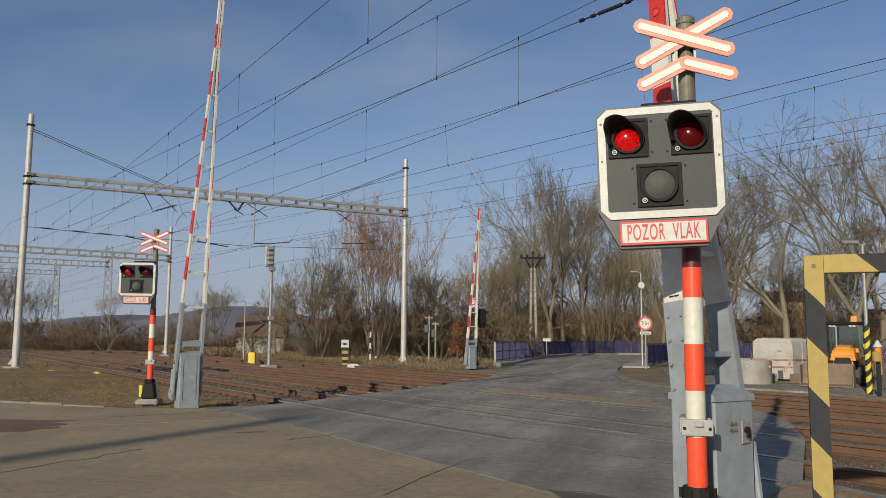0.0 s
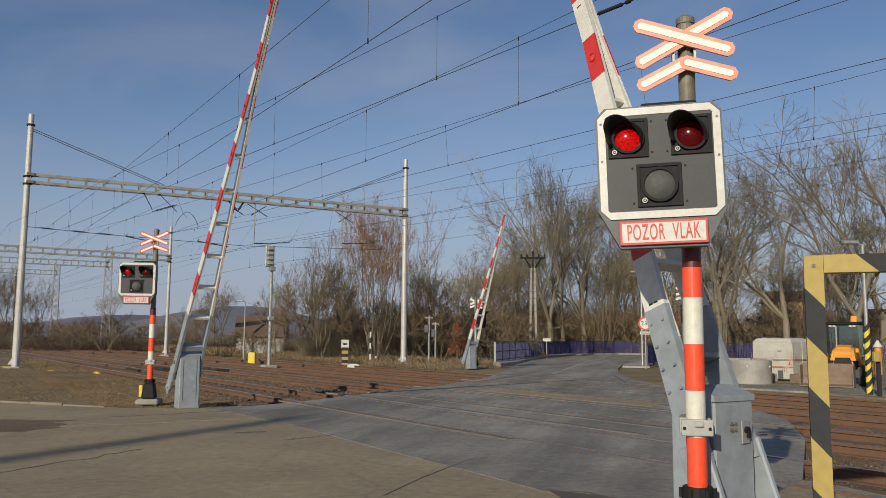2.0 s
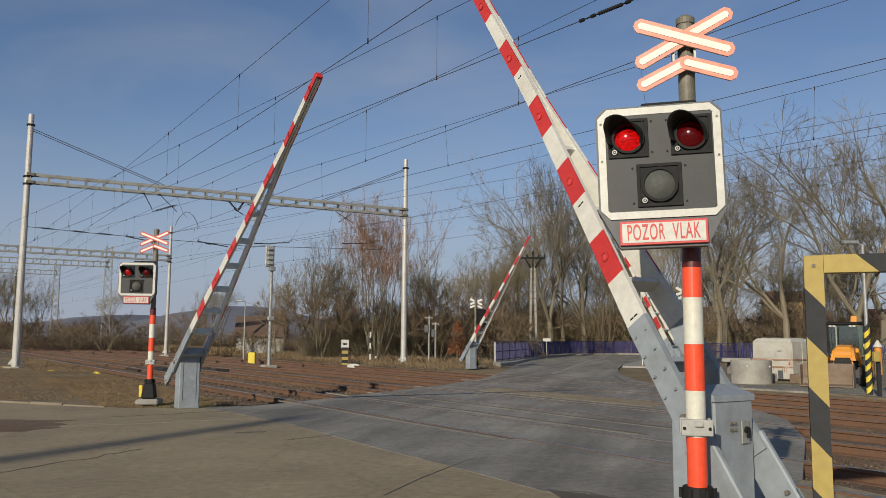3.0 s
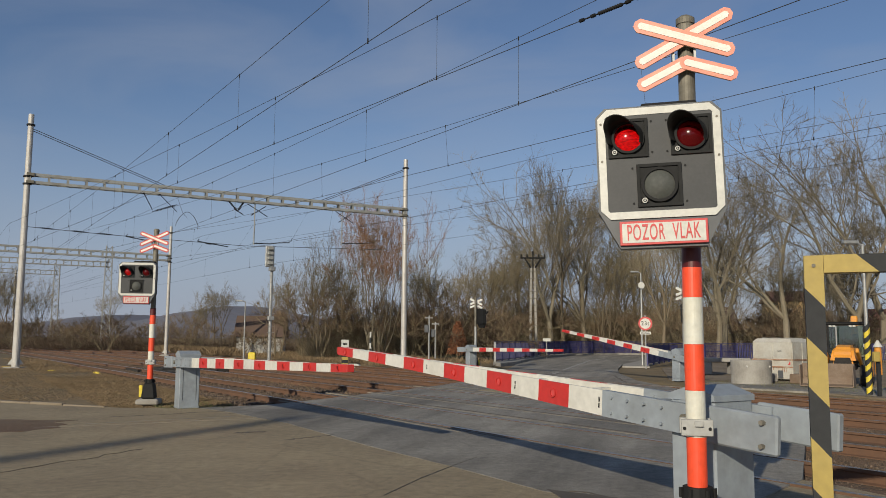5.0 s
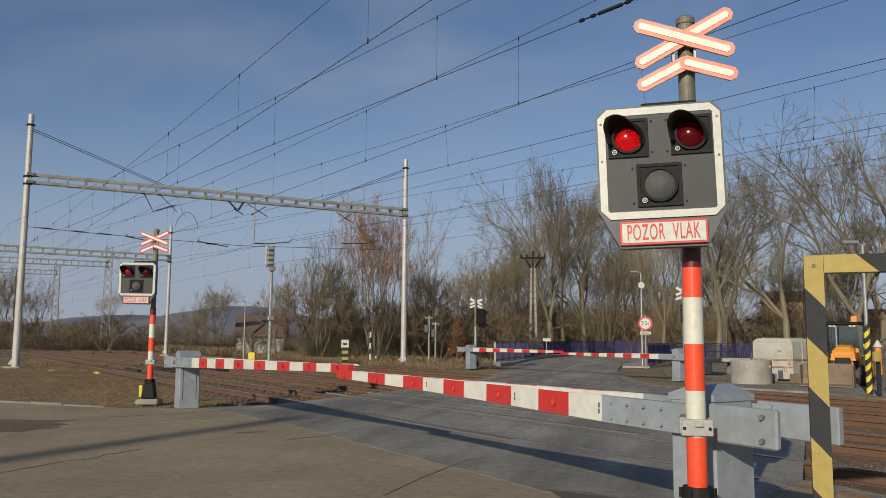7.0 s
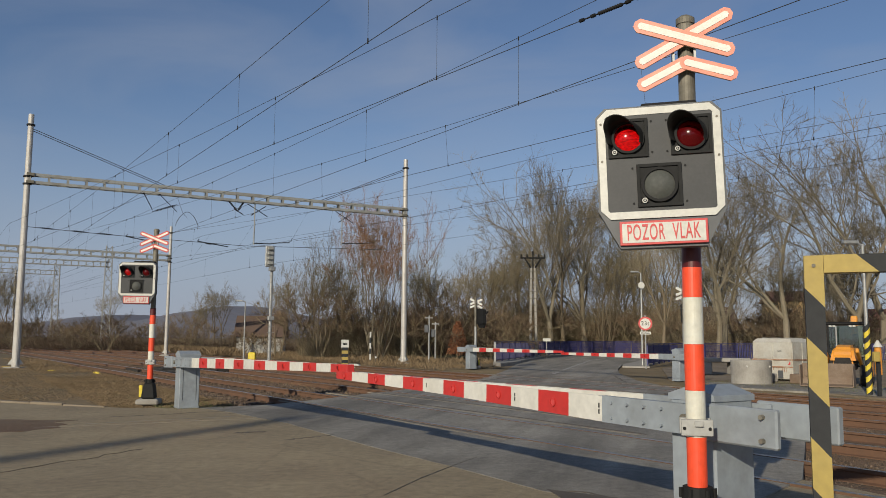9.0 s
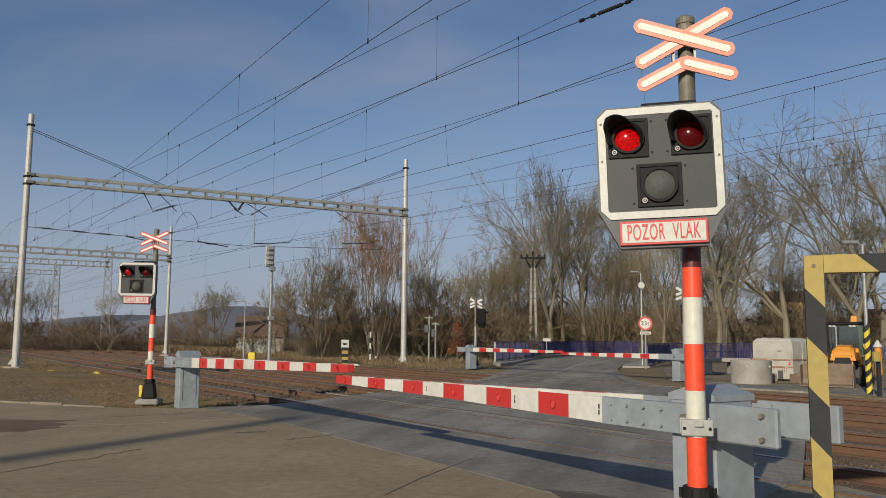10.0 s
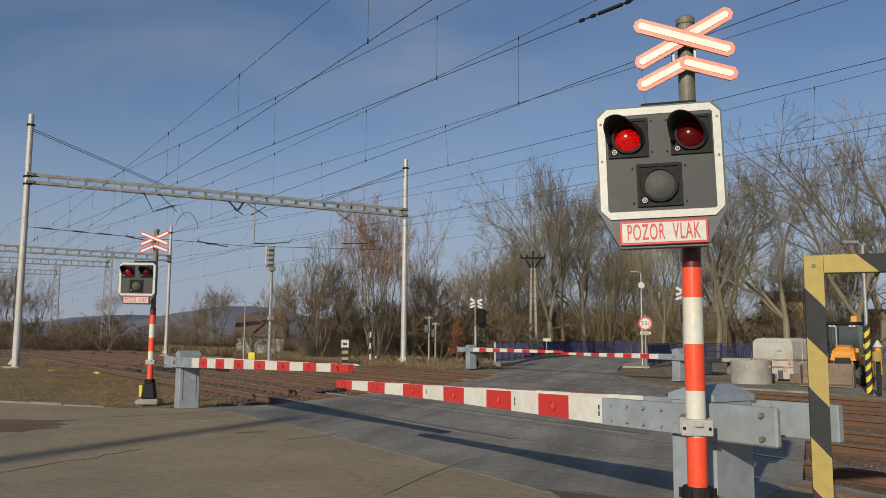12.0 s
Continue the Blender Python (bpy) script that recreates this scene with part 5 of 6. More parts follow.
for p, q, w, seed in (((-4.9, 8.0), (-3.8, 10.5), 0.009, 1), ((-5.9, 14.6), (-3.6, 16.3), 0.03, 4), ((-4.0, 15.4), (-2.8, 16.4), 0.03, 14),
                      ((-9, 12.5), (-6.2, 14.0), 0.03, 5), ((1.2, 7.8), (2.3, 7.0), 0.03, 6), ((-2.2, 11.5), (-1.6, 12.2), 0.03, 7), ((-3.1, 12.3), (-2.7, 12.5), 0.06, 8), ((5.3, 18.9), (6.0, 22.0), 0.05, 9), 
                      ((6.2, 27.5), (6.9, 33.0), 0.06, 11), ((1.0, 27.0), (3.4, 33.0), 0.09, 12), ((2.2, 33.0), (6.6, 30.5), 0.1, 13)):
    flat_strip("tar_seam", wobble(p, q, 14, 0.07, seed), w, 0.0075 if p[1] > 17 or p[0] > 0.5 else 0.0045, "tar", "dark crack filled with tar in the asphalt", "crack")
flat_strip("tar_seam", [(-0.52, 7.55), (-0.2, 8.5), (0.11, 9.26), (0.42, 9.95)], 0.0035, 0.0078, "asphalt_dark", "thin straight paving seam in the asphalt", "crack")
# joint lines along the tracks in the crossing
for n0, t0, t1, w in ((6.55, 9.5, 17.8, 0.05), (8.65, 9.0, 19.8, 0.10), (9.7, 9.2, 19.5, 0.07), (12.3, 11.0, 21.5, 0.06), (13.2, 12.5, 21.2, 0.10), (16.0, 14, 24.4, 0.06), (19.3, 17.5, 28.0, 0.09)):
    flat_strip("joint", [tuple(nt(track_n(n0, t0 + (t1 - t0) * i / 8), t0 + (t1 - t0) * i / 8)[:2]) for i in range(9)], w * 0.7, 0.0085, "dust", "pale dusty joint strip beside a rail in the road", "joint")
    flat_strip("groove", [tuple(nt(track_n(n0 + 0.09 + w / 2, t0 + (t1 - t0) * i / 8), t0 + (t1 - t0) * i / 8)[:2]) for i in range(9)], 0.06, 0.0075, "tar", "dark groove beside a rail in the road", "groove")
slab("crossing_panel", [tuple(nt(track_n(n, t), t)[:2]) for n, t in ((12.75, 12.6), (13.9, 13.2), (13.9, 19.6), (12.75, 18.9))], -0.02, 0.009, "asphalt", "pale worn concrete crossing panel between the tracks", "panel")
# worn centre line on the far road
for i, (p, q) in enumerate((((4.6, 33.8), (5.2, 36.2)), ((5.6, 38.0), (7.6, 46.0)), ((7.6, 46.0), (10.0, 55.5)), ((10.0, 55.5), (13.4, 65.5)), ((13.4, 65.5), (18.5, 72)))):
    flat_strip("centre_line", wobble(p, q, 6, 0.02, 20 + i), 0.14, 0.008, "road_paint", "worn white centre line on the road", "marking")
for i, (p, q, w) in enumerate((((-6.36, 12.84), (-4.55, 13.74), 0.05), ((-5.95, 13.29), (-3.71, 14.89), 0.09), ((-4.55, 13.9), (-3.0, 14.6), 0.05))):
    flat_strip("edge_line", wobble(p, q, 10, 0.03, 40 + i), w * 0.6, 0.0055, "dust", "faint worn white edge line across the junction", "marking")
# broken edge and dark patches of the junction
bm = bmesh.new()
r_ = random.Random(4)
prism(bm, [(-9.2 + 3.4 * (0.5 + 0.5 * math.cos(a)) * (0.8 + 0.2 * r_.random()) + 0.2, 13.1 + 1.15 * math.sin(a) * (0.75 + 0.25 * r_.random())) for a in [2 * math.pi * i / 22 for i in range(22)]], -0.02, 0.0045)
solid("dark_patch", bm, "ballast", "dark worn patch of broken asphalt on the junction", "patch", "structure")
bm = bmesh.new()
prism(bm, [(1.0, 7.9), (1.5, 7.55), (2.2, 7.2), (2.5, 6.6), (2.0, 6.3), (1.2, 6.9)], -0.02, 0.0065)
solid("dark_patch", bm, "tar", "dark patch on the ground near the signal's foot", "patch", "structure")


def kerb_line():
    k = holder("kerb", Matrix(), "old concrete kerb along the grass verge", "kerb")
    tagged(k, kind="structure")
    pts = [(-33.0, 26.3), (-9.5, 17.68), (-7.8, 16.95), (-6.75, 16.55)]
    for a, b in zip(pts, pts[1:]):
        a, b = Vector((*a, 0)), Vector((*b, 0))
        n = max(1, round((b - a).length / 1.0))
        for i in range(n):
            p, q = a.lerp(b, i / n), a.lerp(b, (i + 0.985) / n)
            bm = bmesh.new()
            box(bm, ((q - p).length, 0.12, 0.25), (0, 0, 0), bevel=0.015)
            m = frame_of((p + q) / 2 + Vector((0, 0, -0.085 + random.uniform(-.015, .015))), q - p) @ pose(0, 0, 0, random.uniform(-3, 3), 0, random.uniform(-.7, .7))
            part("kerb_stone", bm, "old_kerb", k, m=m)


kerb_line()
slab("yard", [(8.2, 29.5), (9.6, 35), (11.3, 42), (16, 52), (26, 58), (60, 50), (45, 5), (17, 12.6), (11.6, 20.2)], -0.3, -0.008, "soil", "bare trodden earth yard with thin grass beyond the tracks", "yard")
slab("yard_track", [(8.6, 25.8), (9.2, 28.6), (13, 26.5), (22, 20), (40, 8), (30, 4), (14, 18.5)], -0.3, -0.002, "asphalt_dark", "grey gravelled lane along the yard", "lane")
slab("bridge_footway", [(9.85, 44.6), (10.6, 47.9), (14.2, 57.9), (18.5, 65.9), (20, 65), (15.6, 57), (12.0, 47.5), (11.2, 44.0)], -0.3, 0.009, "concrete", "pale worn footway at the bridge", "pavement")
slab("bridge_kerb", [(3.15, 44.0), (4.1, 46.5), (5.9, 55), (8.9, 66.5), (12.2, 74.6), (17.2, 79.4), (24, 80.4), (34, 78.4), (46, 74.1), (46, 75.5), (34, 79.6), (24, 81.6), (16.7, 80.6), (11.2, 75.6), (7.7, 66.9), (4.8, 55.3), (2.9, 46.5)],
     -0.3, 0.14, "concrete", "pale concrete kerb under the bridge railing", "kerb")


def railing(path, label):
    """Blue bridge railing: posts, rails, panels of upright bars and mesh."""
    f = holder("bridge_railing", Matrix(), label, "railing", "railings of the bridge")
    pts = [Vector((x, y, z)) for x, y, z in path]
    for a, b in zip(pts, pts[1:]):
        n = max(1, round((b - a).length / 2.0))
        for i in range(n):
            p, q = a.lerp(b, i / n), a.lerp(b, (i + 1) / n)
            bm = bmesh.new()
            box(bm, (0.09, 0.09, 1.16), (0, 0, 0.58))
            part("post", bm, "blue_rail", f, m=frame_of(p, q - p))
            ln = (q - p).length
            for z, h in ((1.16, 0.06), (0.12, 0.05)):
                bm = bmesh.new()
                box(bm, (ln, 0.07, h), (ln / 2, 0, z))
                part("rail", bm, "blue_rail", f, m=frame_of(p, q - p))
            bm = bmesh.new()
            bars = 15
            for j in range(bars):
                box(bm, (0.062, 0.012, 0.94), (0.1 + (ln - 0.2) * (j + 0.5) / bars, 0.0, 0.62))
            box(bm, (ln - 0.16, 0.014, 0.05), (ln / 2, 0.0, 0.62))
            tagged(part("panel", bm, "blue_rail", f, m=frame_of(p, q - p)), kind="stuff")
    return f


railing([(3.0, 46.5, 0.1), (5.3, 55.2, 0.1), (8.3, 66.8, 0.1), (11.7, 75.2, 0.1), (17.0, 80.1, 0.1), (24, 81.1, 0.1), (34, 79.1, 0.1), (46, 74.8, 0.1)], "dark blue steel bridge railing with mesh panels")
railing([(11.2, 44.5, 0.05), (14.6, 52.5, 0.05), (21.0, 58.0, 0.05), (34, 57.0, 0.05), (44, 53, 0.05)], "dark blue railing beside the yard and bridge")
bm = bmesh.new()
box(bm, (0.12, 0.12, 1.25), (3.0, 46.45, 0.62), bevel=0.01)
solid("end_post", bm, "galvanised", "pale end post of the bridge railing", "post")


# ---- posts and signs ----


def road_sign():
    s = holder("road_sign", pose(10.75, 43.0, 0.0, 0, 0, -14), "round weight-limit sign on a grey post", "road sign")
    bm = bmesh.new()
    rod(bm, (0, 0.03, -0.1), (0, 0.03, 2.75), 0.035, seg=10)
    part("post", bm, "galvanised", s)
    bm = bmesh.new()
    rod(bm, (0, 0, 2.3), (0, -0.015, 2.3), 0.36, seg=32)
    d = part("disc", bm, "sign_red", s, "white disc with red rim")
    bm = bmesh.new()
    rod(bm, (0, -0.016, 2.3), (0, -0.02, 2.3), 0.27, seg=32)
    part("disc_face", bm, "sign_white", d)
    lettering("figures", "23t", 0.30, "black", d, pose(0, -0.023, 2.3, 90, 0, 0), 0.42)
    bm = bmesh.new()
    box(bm, (0.55, 0.015, 0.15), (0, -0.008, 1.80))
    e = part("extra_plate", bm, "sign_white", s)
    bm = bmesh.new()
    box(bm, (0.44, 0.004, 0.045), (0, -0.019, 1.80))
    part("bar", bm, "black", e)


road_sign()


def street_lamp(x, y, h, head, yaw, label, lower=None):
    s = holder("street_lamp", pose(x, y, -0.05, 0, 0, yaw), label, "lamp", "street lamps")
    bm = bmesh.new()
    rod(bm, (0, 0, 0), (0, 0, h), 0.06, 0.04, 10)
    part("pole", bm, "galvanised", s)
    bm = bmesh.new()
    rod(bm, (0, 0, h - 0.03), (-head * 0.4, 0, h + 0.03), 0.03, seg=8)
    part("bracket", bm, "galvanised", s)
    bm = bmesh.new()
    box(bm, (head, 0.2, 0.10), (-head * 0.8, 0, h + 0.05), bevel=0.03)
    part("lamp_head", bm, "galvanised", s, "pale lamp head")
    if lower:
        n = 13
        for i in range(n):
            bm = bmesh.new()
            rod(bm, (0, 0, lower * i / n), (0, 0, lower * (i + 1) / n), 0.078, seg=12)
            for v in bm.verts:
                v.co.z = max(0.0, v.co.z + 1.1 * v.co.x)
            part("yellow_sleeve" if i % 2 else "black_sleeve", bm, "bright_yellow" if i % 2 else "stripe_black", s)
    return s


street_lamp(11.3, 46.0, 5.3, 0.45, 0, "slim grey street lamp beside the bridge footway")
bm = bmesh.new()
rod(bm, (11.3, 45.93, 4.52), (11.3, 45.86, 4.52), 0.19, 0.17, 20)
solid("traffic_mirror", bm, "sign_white", "round pale traffic mirror fixed to the lamp post", "mirror")
street_lamp(-13.4, 55.0, 3.9, 0.5, 0, "slim yard lamp with a yellow box on its foot")
street_lamp(-36.6, 66.0, 3.5, 0.4, 0, "small yard lamp beside distant tracks")
street_lamp(11.6, 22.2, 4.15, 0.42, 0, "grey lamp post with yellow and black striped foot", 1.95)


def concrete_pole(x, y, h):
    p = holder("utility_pole", pose(x, y, -0.1), "tall pale concrete utility pole with insulators", "pole")
    for dx in (-1, 1):
        bm = bmesh.new()
        box(bm, (0.20, 0.28, h), (0, 0, h / 2), bevel=0.02, taper=(0.13, 0.2))
        for v in bm.verts:
            v.co.x += dx * (0.24 - 0.11 * v.co.z / h)
        part("column", bm, "concrete", p)
    for i in range(9):
        z = 2.6 + i * (h - 3.0) / 8
        bm = bmesh.new()
        box(bm, (0.80 - 0.2 * z / h, 0.14, 0.05), (0, -0.10, z))
        part("step_iron", bm, "old_steel", p)
    bm = bmesh.new()
    for sx in (-1, 1):
        rod(bm, (sx * 0.16, -0.1, h - 0.1), (sx * 0.62, -0.08, h + 0.62), 0.075, 0.06, 6)
    rod(bm, (-0.95, -0.08, h + 0.66), (0.95, -0.08, h + 0.66), 0.06, seg=6)
    rod(bm, (0, -0.08, h - 0.1), (0, -0.08, h + 0.95), 0.06, 0.05, 6)
    part("crossarm", bm, "black", p, "dark forked steel crossarm")
    for dx in (-0.9, -0.45, 0.0, 0.45, 0.9):
        bm = bmesh.new()
        rod(bm, (dx, -0.08, h + (0.66 if dx else 0.9)), (dx, -0.08, h + (0.95 if dx else 1.2)), 0.075, 0.05, 8)
        part("insulator", bm, "black", p)


concrete_pole(6.93, 62.0, 7.1)


def signal_mast(x, y):
    s = holder("railway_signal", pose(x, y, -0.2, 0, 0, 30), "grey railway signal mast with its lamp head seen from behind", "railway signal")
    bm = bmesh.new()
    rod(bm, (0, 0, 0), (0, 0, 6.3), 0.09, 0.07, 12)
    part("mast", bm, "galvanised", s)
    bm = bmesh.new()
    box(bm, (0.46, 0.10, 1.1), (-0.12, 0, 5.75), bevel=0.03)
    part("head", bm, "galvanised", s)
    for i in range(4):
        bm = bmesh.new()
        box(bm, (0.3, 0.16, 0.16), (-0.12, -0.12, 5.4 + i * 0.25), bevel=0.03)
        part("lamp_back", bm, "girder", s)
    for z in (5.1, 2.6):
        bm = bmesh.new()
        box(bm, (0.3, 0.25, 0.2), (-0.02, -0.1, z), bevel=0.02)
        part("junction_box", bm, "galvanised", s)
    bm = bmesh.new()
    box(bm, (0.7, 0.7, 0.4), (0, 0, 0.05), bevel=0.04)
    part("footing", bm, "concrete", s)
    for i in range(14):
        bm = bmesh.new()
        rod(bm, (-0.18, -0.1, 0.6 + i * 0.32), (0.18, -0.1, 0.6 + i * 0.32), 0.012, seg=5)
        part("rung", bm, "galvanised", s)


signal_mast(-8.75, 41.2)


def striped_post(name, x, y, h, w, mats, label, n=6, plate=None):
    s = holder(name, pose(x, y, -0.15, 0, 0, 10), label, "post", "small posts beside the tracks")
    for i in range(n):
        bm = bmesh.new()
        box(bm, (w, w * 0.6, h / n), (0, 0, h * (i + 0.5) / n))
        part("stripe", bm, mats[i % 2], s)
    if plate:
        bm = bmesh.new()
        box(bm, (plate, 0.03, plate * 1.05), (0, -0.02, h + plate * 0.5))
        b = part("plate", bm, "sign_white", s)
        for dz in (-0.1, 0.06):
            bm = bmesh.new()
            box(bm, (plate * 0.6, 0.006, plate * 0.12), (0, -0.038, h + plate * (0.5 + dz)))
            part("bar", bm, "black", b)


striped_post("marker_post", -5.5, 46.0, 1.05, 0.34, ("yellow", "stripe_black"), "white plate on yellow and black striped post", 6, 0.42)
striped_post("marker_post", -4.25, 48.0, 1.95, 0.10, ("stripe_black", "sign_white"), "thin black and white striped post", 6)
striped_post("marker_post", 11.55, 21.6, 1.1, 0.10, ("stripe_black", "stripe_black"), "short black post with a yellow box beside the yard lane", 2)
bm = bmesh.new()
box(bm, (0.17, 0.12, 0.27), (11.45, 21.5, 1.03), bevel=0.02)
solid("meter_box", bm, "yellow", "small yellow box fixed to a black post", "box")
bollard = holder("bollard", pose(16.0, 29.9, -0.05), "orange post with white pointed cap on the yard", "post")
for nm, z0, z1, r0, r1, mat in (("foot", 0, 0.28, 0.08, 0.08, "rubber"), ("sleeve", 0.28, 1.28, 0.12, 0.12, "orange"), ("cap", 1.28, 1.53, 0.17, 0.03, "sign_white")):
    bm = bmesh.new()
    rod(bm, (0, 0, z0), (0, 0, z1), r0, r1, 14)
    part(nm, bm, mat, bollard)
bm = bmesh.new()
box(bm, (0.16, 0.03, 0.16), (0, 0, 0), m=pose(-3.75, 46.0, 0.36, 0, 45, 0))
box(bm, (0.04, 0.03, 0.6), (-3.75, 46.02, 0.05))
sg = solid("shunting_sign", bm, "stripe_black", "small black diamond sign on a short stake", "sign")
bm = bmesh.new()
box(bm, (0.10, 0.004, 0.10), (0, -0.02, 0), m=pose(-3.75, 46.0, 0.36, 0, 45, 0))
part("diamond", bm, "sign_white", sg)
for x, y, w, h, mat, label in ((-11.2, 48.0, 0.42, 0.68, "bright_yellow", "yellow track-side equipment box"), (-4.6, 42.5, 0.65, 0.22, "sign_white", "small white track-side block"), (-16.5, 34.5, 0.35, 0.12, "bright_yellow", "yellow point machine cover beside the rails"),
                               (-14.2, 33.6, 0.3, 0.1, "bright_yellow", "small yellow marker beside the rails"), (-20.5, 38.5, 0.5, 0.12, "yellow", "yellow point machine cover beside the rails")):
    bm = bmesh.new()
    box(bm, (w, w * 0.8, h), (x, y, h / 2 - 0.16), bevel=0.03)
    box(bm, (w * 0.8, w * 0.6, 0.05), (x, y, h - 0.15), bevel=0.02)
    solid("equipment_box", bm, mat, label, "box", group="equipment along the tracks")
# point blades and drive rods in the nearest track
for i, (n, t) in enumerate(((8.3, 36), (8.9, 40), (7.6, 39), (10.8, 38))):
    bm = bmesh.new()
    box(bm, (2.6, 0.5, 0.2), (0, 0, 0), m=frame_of(nt(n, t, -0.17), ALONG), bevel=0.05)
    solid("point_drive", bm, "rubber", "black greasy point drive between the rails", "point drive", group="equipment along the tracks")


# ---- guard frame beside the near barrier ----


def guard_frame():
    g = holder("guard_frame", frame_of((2.185, 4.75, -0.03), (0.93, -0.37, 0)), "yellow and black striped steel guard frame", "guard frame")
    w, h = 0.104, 1.95

    def striped(parent_name, length, m, start, slope=0.55, lift=0.0):
        """A square beam along local z, cut into slanting bands."""
        rise = w * slope * 2
        step = 0.285
        z, k = -rise - step + lift, start - 1
        while z < length:
            bm = bmesh.new()
            lo = [max(0.0, min(length, z + e)) for e in (rise, 0, 0, rise)]
            hi = [max(0.0, min(length, z + step + e)) for e in (rise, 0, 0, rise)]
            if z + 2 * step * 0.8 >= length and start == 0 and length > 1.9:
                hi = [length] * 4
            xs = [(-w / 2, -w / 2), (w / 2, -w / 2), (w / 2, w / 2), (-w / 2, w / 2)]
            a = [bm.verts.new((x, y, q)) for (x, y), q in zip(xs, lo)]
            b = [bm.verts.new((x, y, q)) for (x, y), q in zip(xs, hi)]
            if max(hi) - min(lo) > 1e-4:
                bm.faces.new(a[::-1])
                bm.faces.new(b)
                for i in range(4):
                    j = (i + 1) % 4
                    if max(abs(a[i].co.z - b[i].co.z), abs(a[j].co.z - b[j].co.z)) > 1e-5:
                        bm.faces.new((a[i], a[j], b[j], b[i]))
                bmesh.ops.remove_doubles(bm, verts=bm.verts, dist=1e-5)
                part(parent_name, bm, "yellow" if k % 2 == 0 else "stripe_black", g, m=m)
            else:
                bm.free()
            z += step if max(hi) < length or min(hi) < length else length
            k += 1

    striped("post_band", h, pose(0, 0, 0), 0, lift=0.05)
    striped("post_band", h - w - 0.002, pose(1.5, 0, 0), 0)
    striped("beam_band", 1.5 - w / 2 - 0.002 + w, pose(w / 2 + 0.002, 0, h - w / 2 + 0.002, 0, 90, 0) @ pose(0, 0, 0, 0, 0, 180), 0)
    bm = bmesh.new()
    rod(bm, (0, -w / 2 - 0.008, h - 0.06), (0, -w / 2, h - 0.06), 0.012, seg=6)
    part("bolt", bm, "old_steel", g)


guard_frame()

# far signals, seen from behind
build_signal((1.62, 39.8, 0), 168, "crossing signal seen from behind with white cross", -0.30, lamps=False, striped=False, board_yaw=-55, shell="black", top=3.45, cross_z=3.2, board_z=2.5)
build_signal((8.75, 29.4, 0), 150, "crossing signal seen from behind beside the yard", -0.25, lamps=False, striped=False, shell="black", top=3.4, cross_z=3.15, board_z=2.4)


# ---- yard ----


def skip_container():
    """A two-part steel container with a chamfered top, straps and rust along its joint."""
    c = holder("container", pose(12.7, 30.4, -0.01, 0, 0, -51) @ Matrix.Scale(0.96, 4), "white steel container with rust stains and red marks", "container")
    w, d = 1.58, 1.56
    for z, h, nm in ((0.06, 0.72, "lower_body"), (0.80, 0.66, "upper_body")):
        bm = bmesh.new()
        box(bm, (w, d, h), (0, 0, z + h / 2), bevel=0.025)
        part(nm, bm, "box_white", c)
    for y0, y1 in ((-d / 2 - 0.03, -d / 2), (d / 2, d / 2 + 0.03)):
        for z in (0.52, 0.79):
            bm = bmesh.new()
            box(bm, (w + 0.06, y1 - y0, 0.05), (0, (y0 + y1) / 2, z))
            part("joint_rim", bm, "flake_rust", c, "rusty rim strip")
    for x in (-w / 2 - 0.015, w / 2 + 0.015):
        bm = bmesh.new()
        box(bm, (0.03, d, 0.05), (x, 0, 0.79))
        part("joint_rim", bm, "flake_rust", c, "rusty rim strip")
    bm = bmesh.new()
    box(bm, (w, d, 0.13), (0, 0, 1.527), taper=(w - 0.24, d - 0.24))
    part("roof", bm, "box_white", c)
    for x in (-0.42, 0.02, 0.46):
        bm = bmesh.new()
        box(bm, (0.05, d - 0.2, 0.035), (x, 0, 1.605), bevel=0.008)
        part("strap", bm, "box_white", c)
    for x in (-w / 2 + 0.04, 0.0, w / 2 - 0.04):
        bm = bmesh.new()
        box(bm, (0.045, 0.02, 1.36), (x, -d / 2 - 0.012, 0.76))
        part("rib", bm, "box_white", c)
    for y in (-d / 2 + 0.04, 0.0, d / 2 - 0.04):
        bm = bmesh.new()
        box(bm, (0.02, 0.045, 1.36), (w / 2 + 0.012, y, 0.76))
        part("rib", bm, "box_white", c)
    r = random.Random(12)
    for x in [-0.72 + 0.075 * i for i in range(20)]:
        if r.random() < 0.6:
            bm = bmesh.new()
            ln = r.uniform(0.08, 0.34)
            box(bm, (r.uniform(0.012, 0.03), 0.003, ln), (x, -d / 2 - 0.003, 0.505 - ln / 2))
            part("rust_streak", bm, "flake_rust", c, "streak of rust")
    bm = bmesh.new()
    v = [bm.verts.new(p) for p in ((0.62, -d / 2 - 0.006, 0.60), (0.78, -d / 2 - 0.006, 0.60), (0.70, -d / 2 - 0.006, 0.74))]
    f = bm.faces.new(v)
    ex = bmesh.ops.extrude_face_region(bm, geom=[f])
    for q in ex["geom"]:
        if isinstance(q, bmesh.types.BMVert):
            q.co.y -= 0.006
    part("warning_mark", bm, "sign_red", c)
    bm = bmesh.new()
    box(bm, (0.2, 0.01, 0.3), (0.32, -d / 2 - 0.008, 0.24))
    part("hatch", bm, "board_back", c, "small dark hatch")
    bm = bmesh.new()
    box(bm, (0.16, 0.012, 0.03), (0.3, -d / 2 - 0.008, 1.12))
    part("handle", bm, "board_back", c)


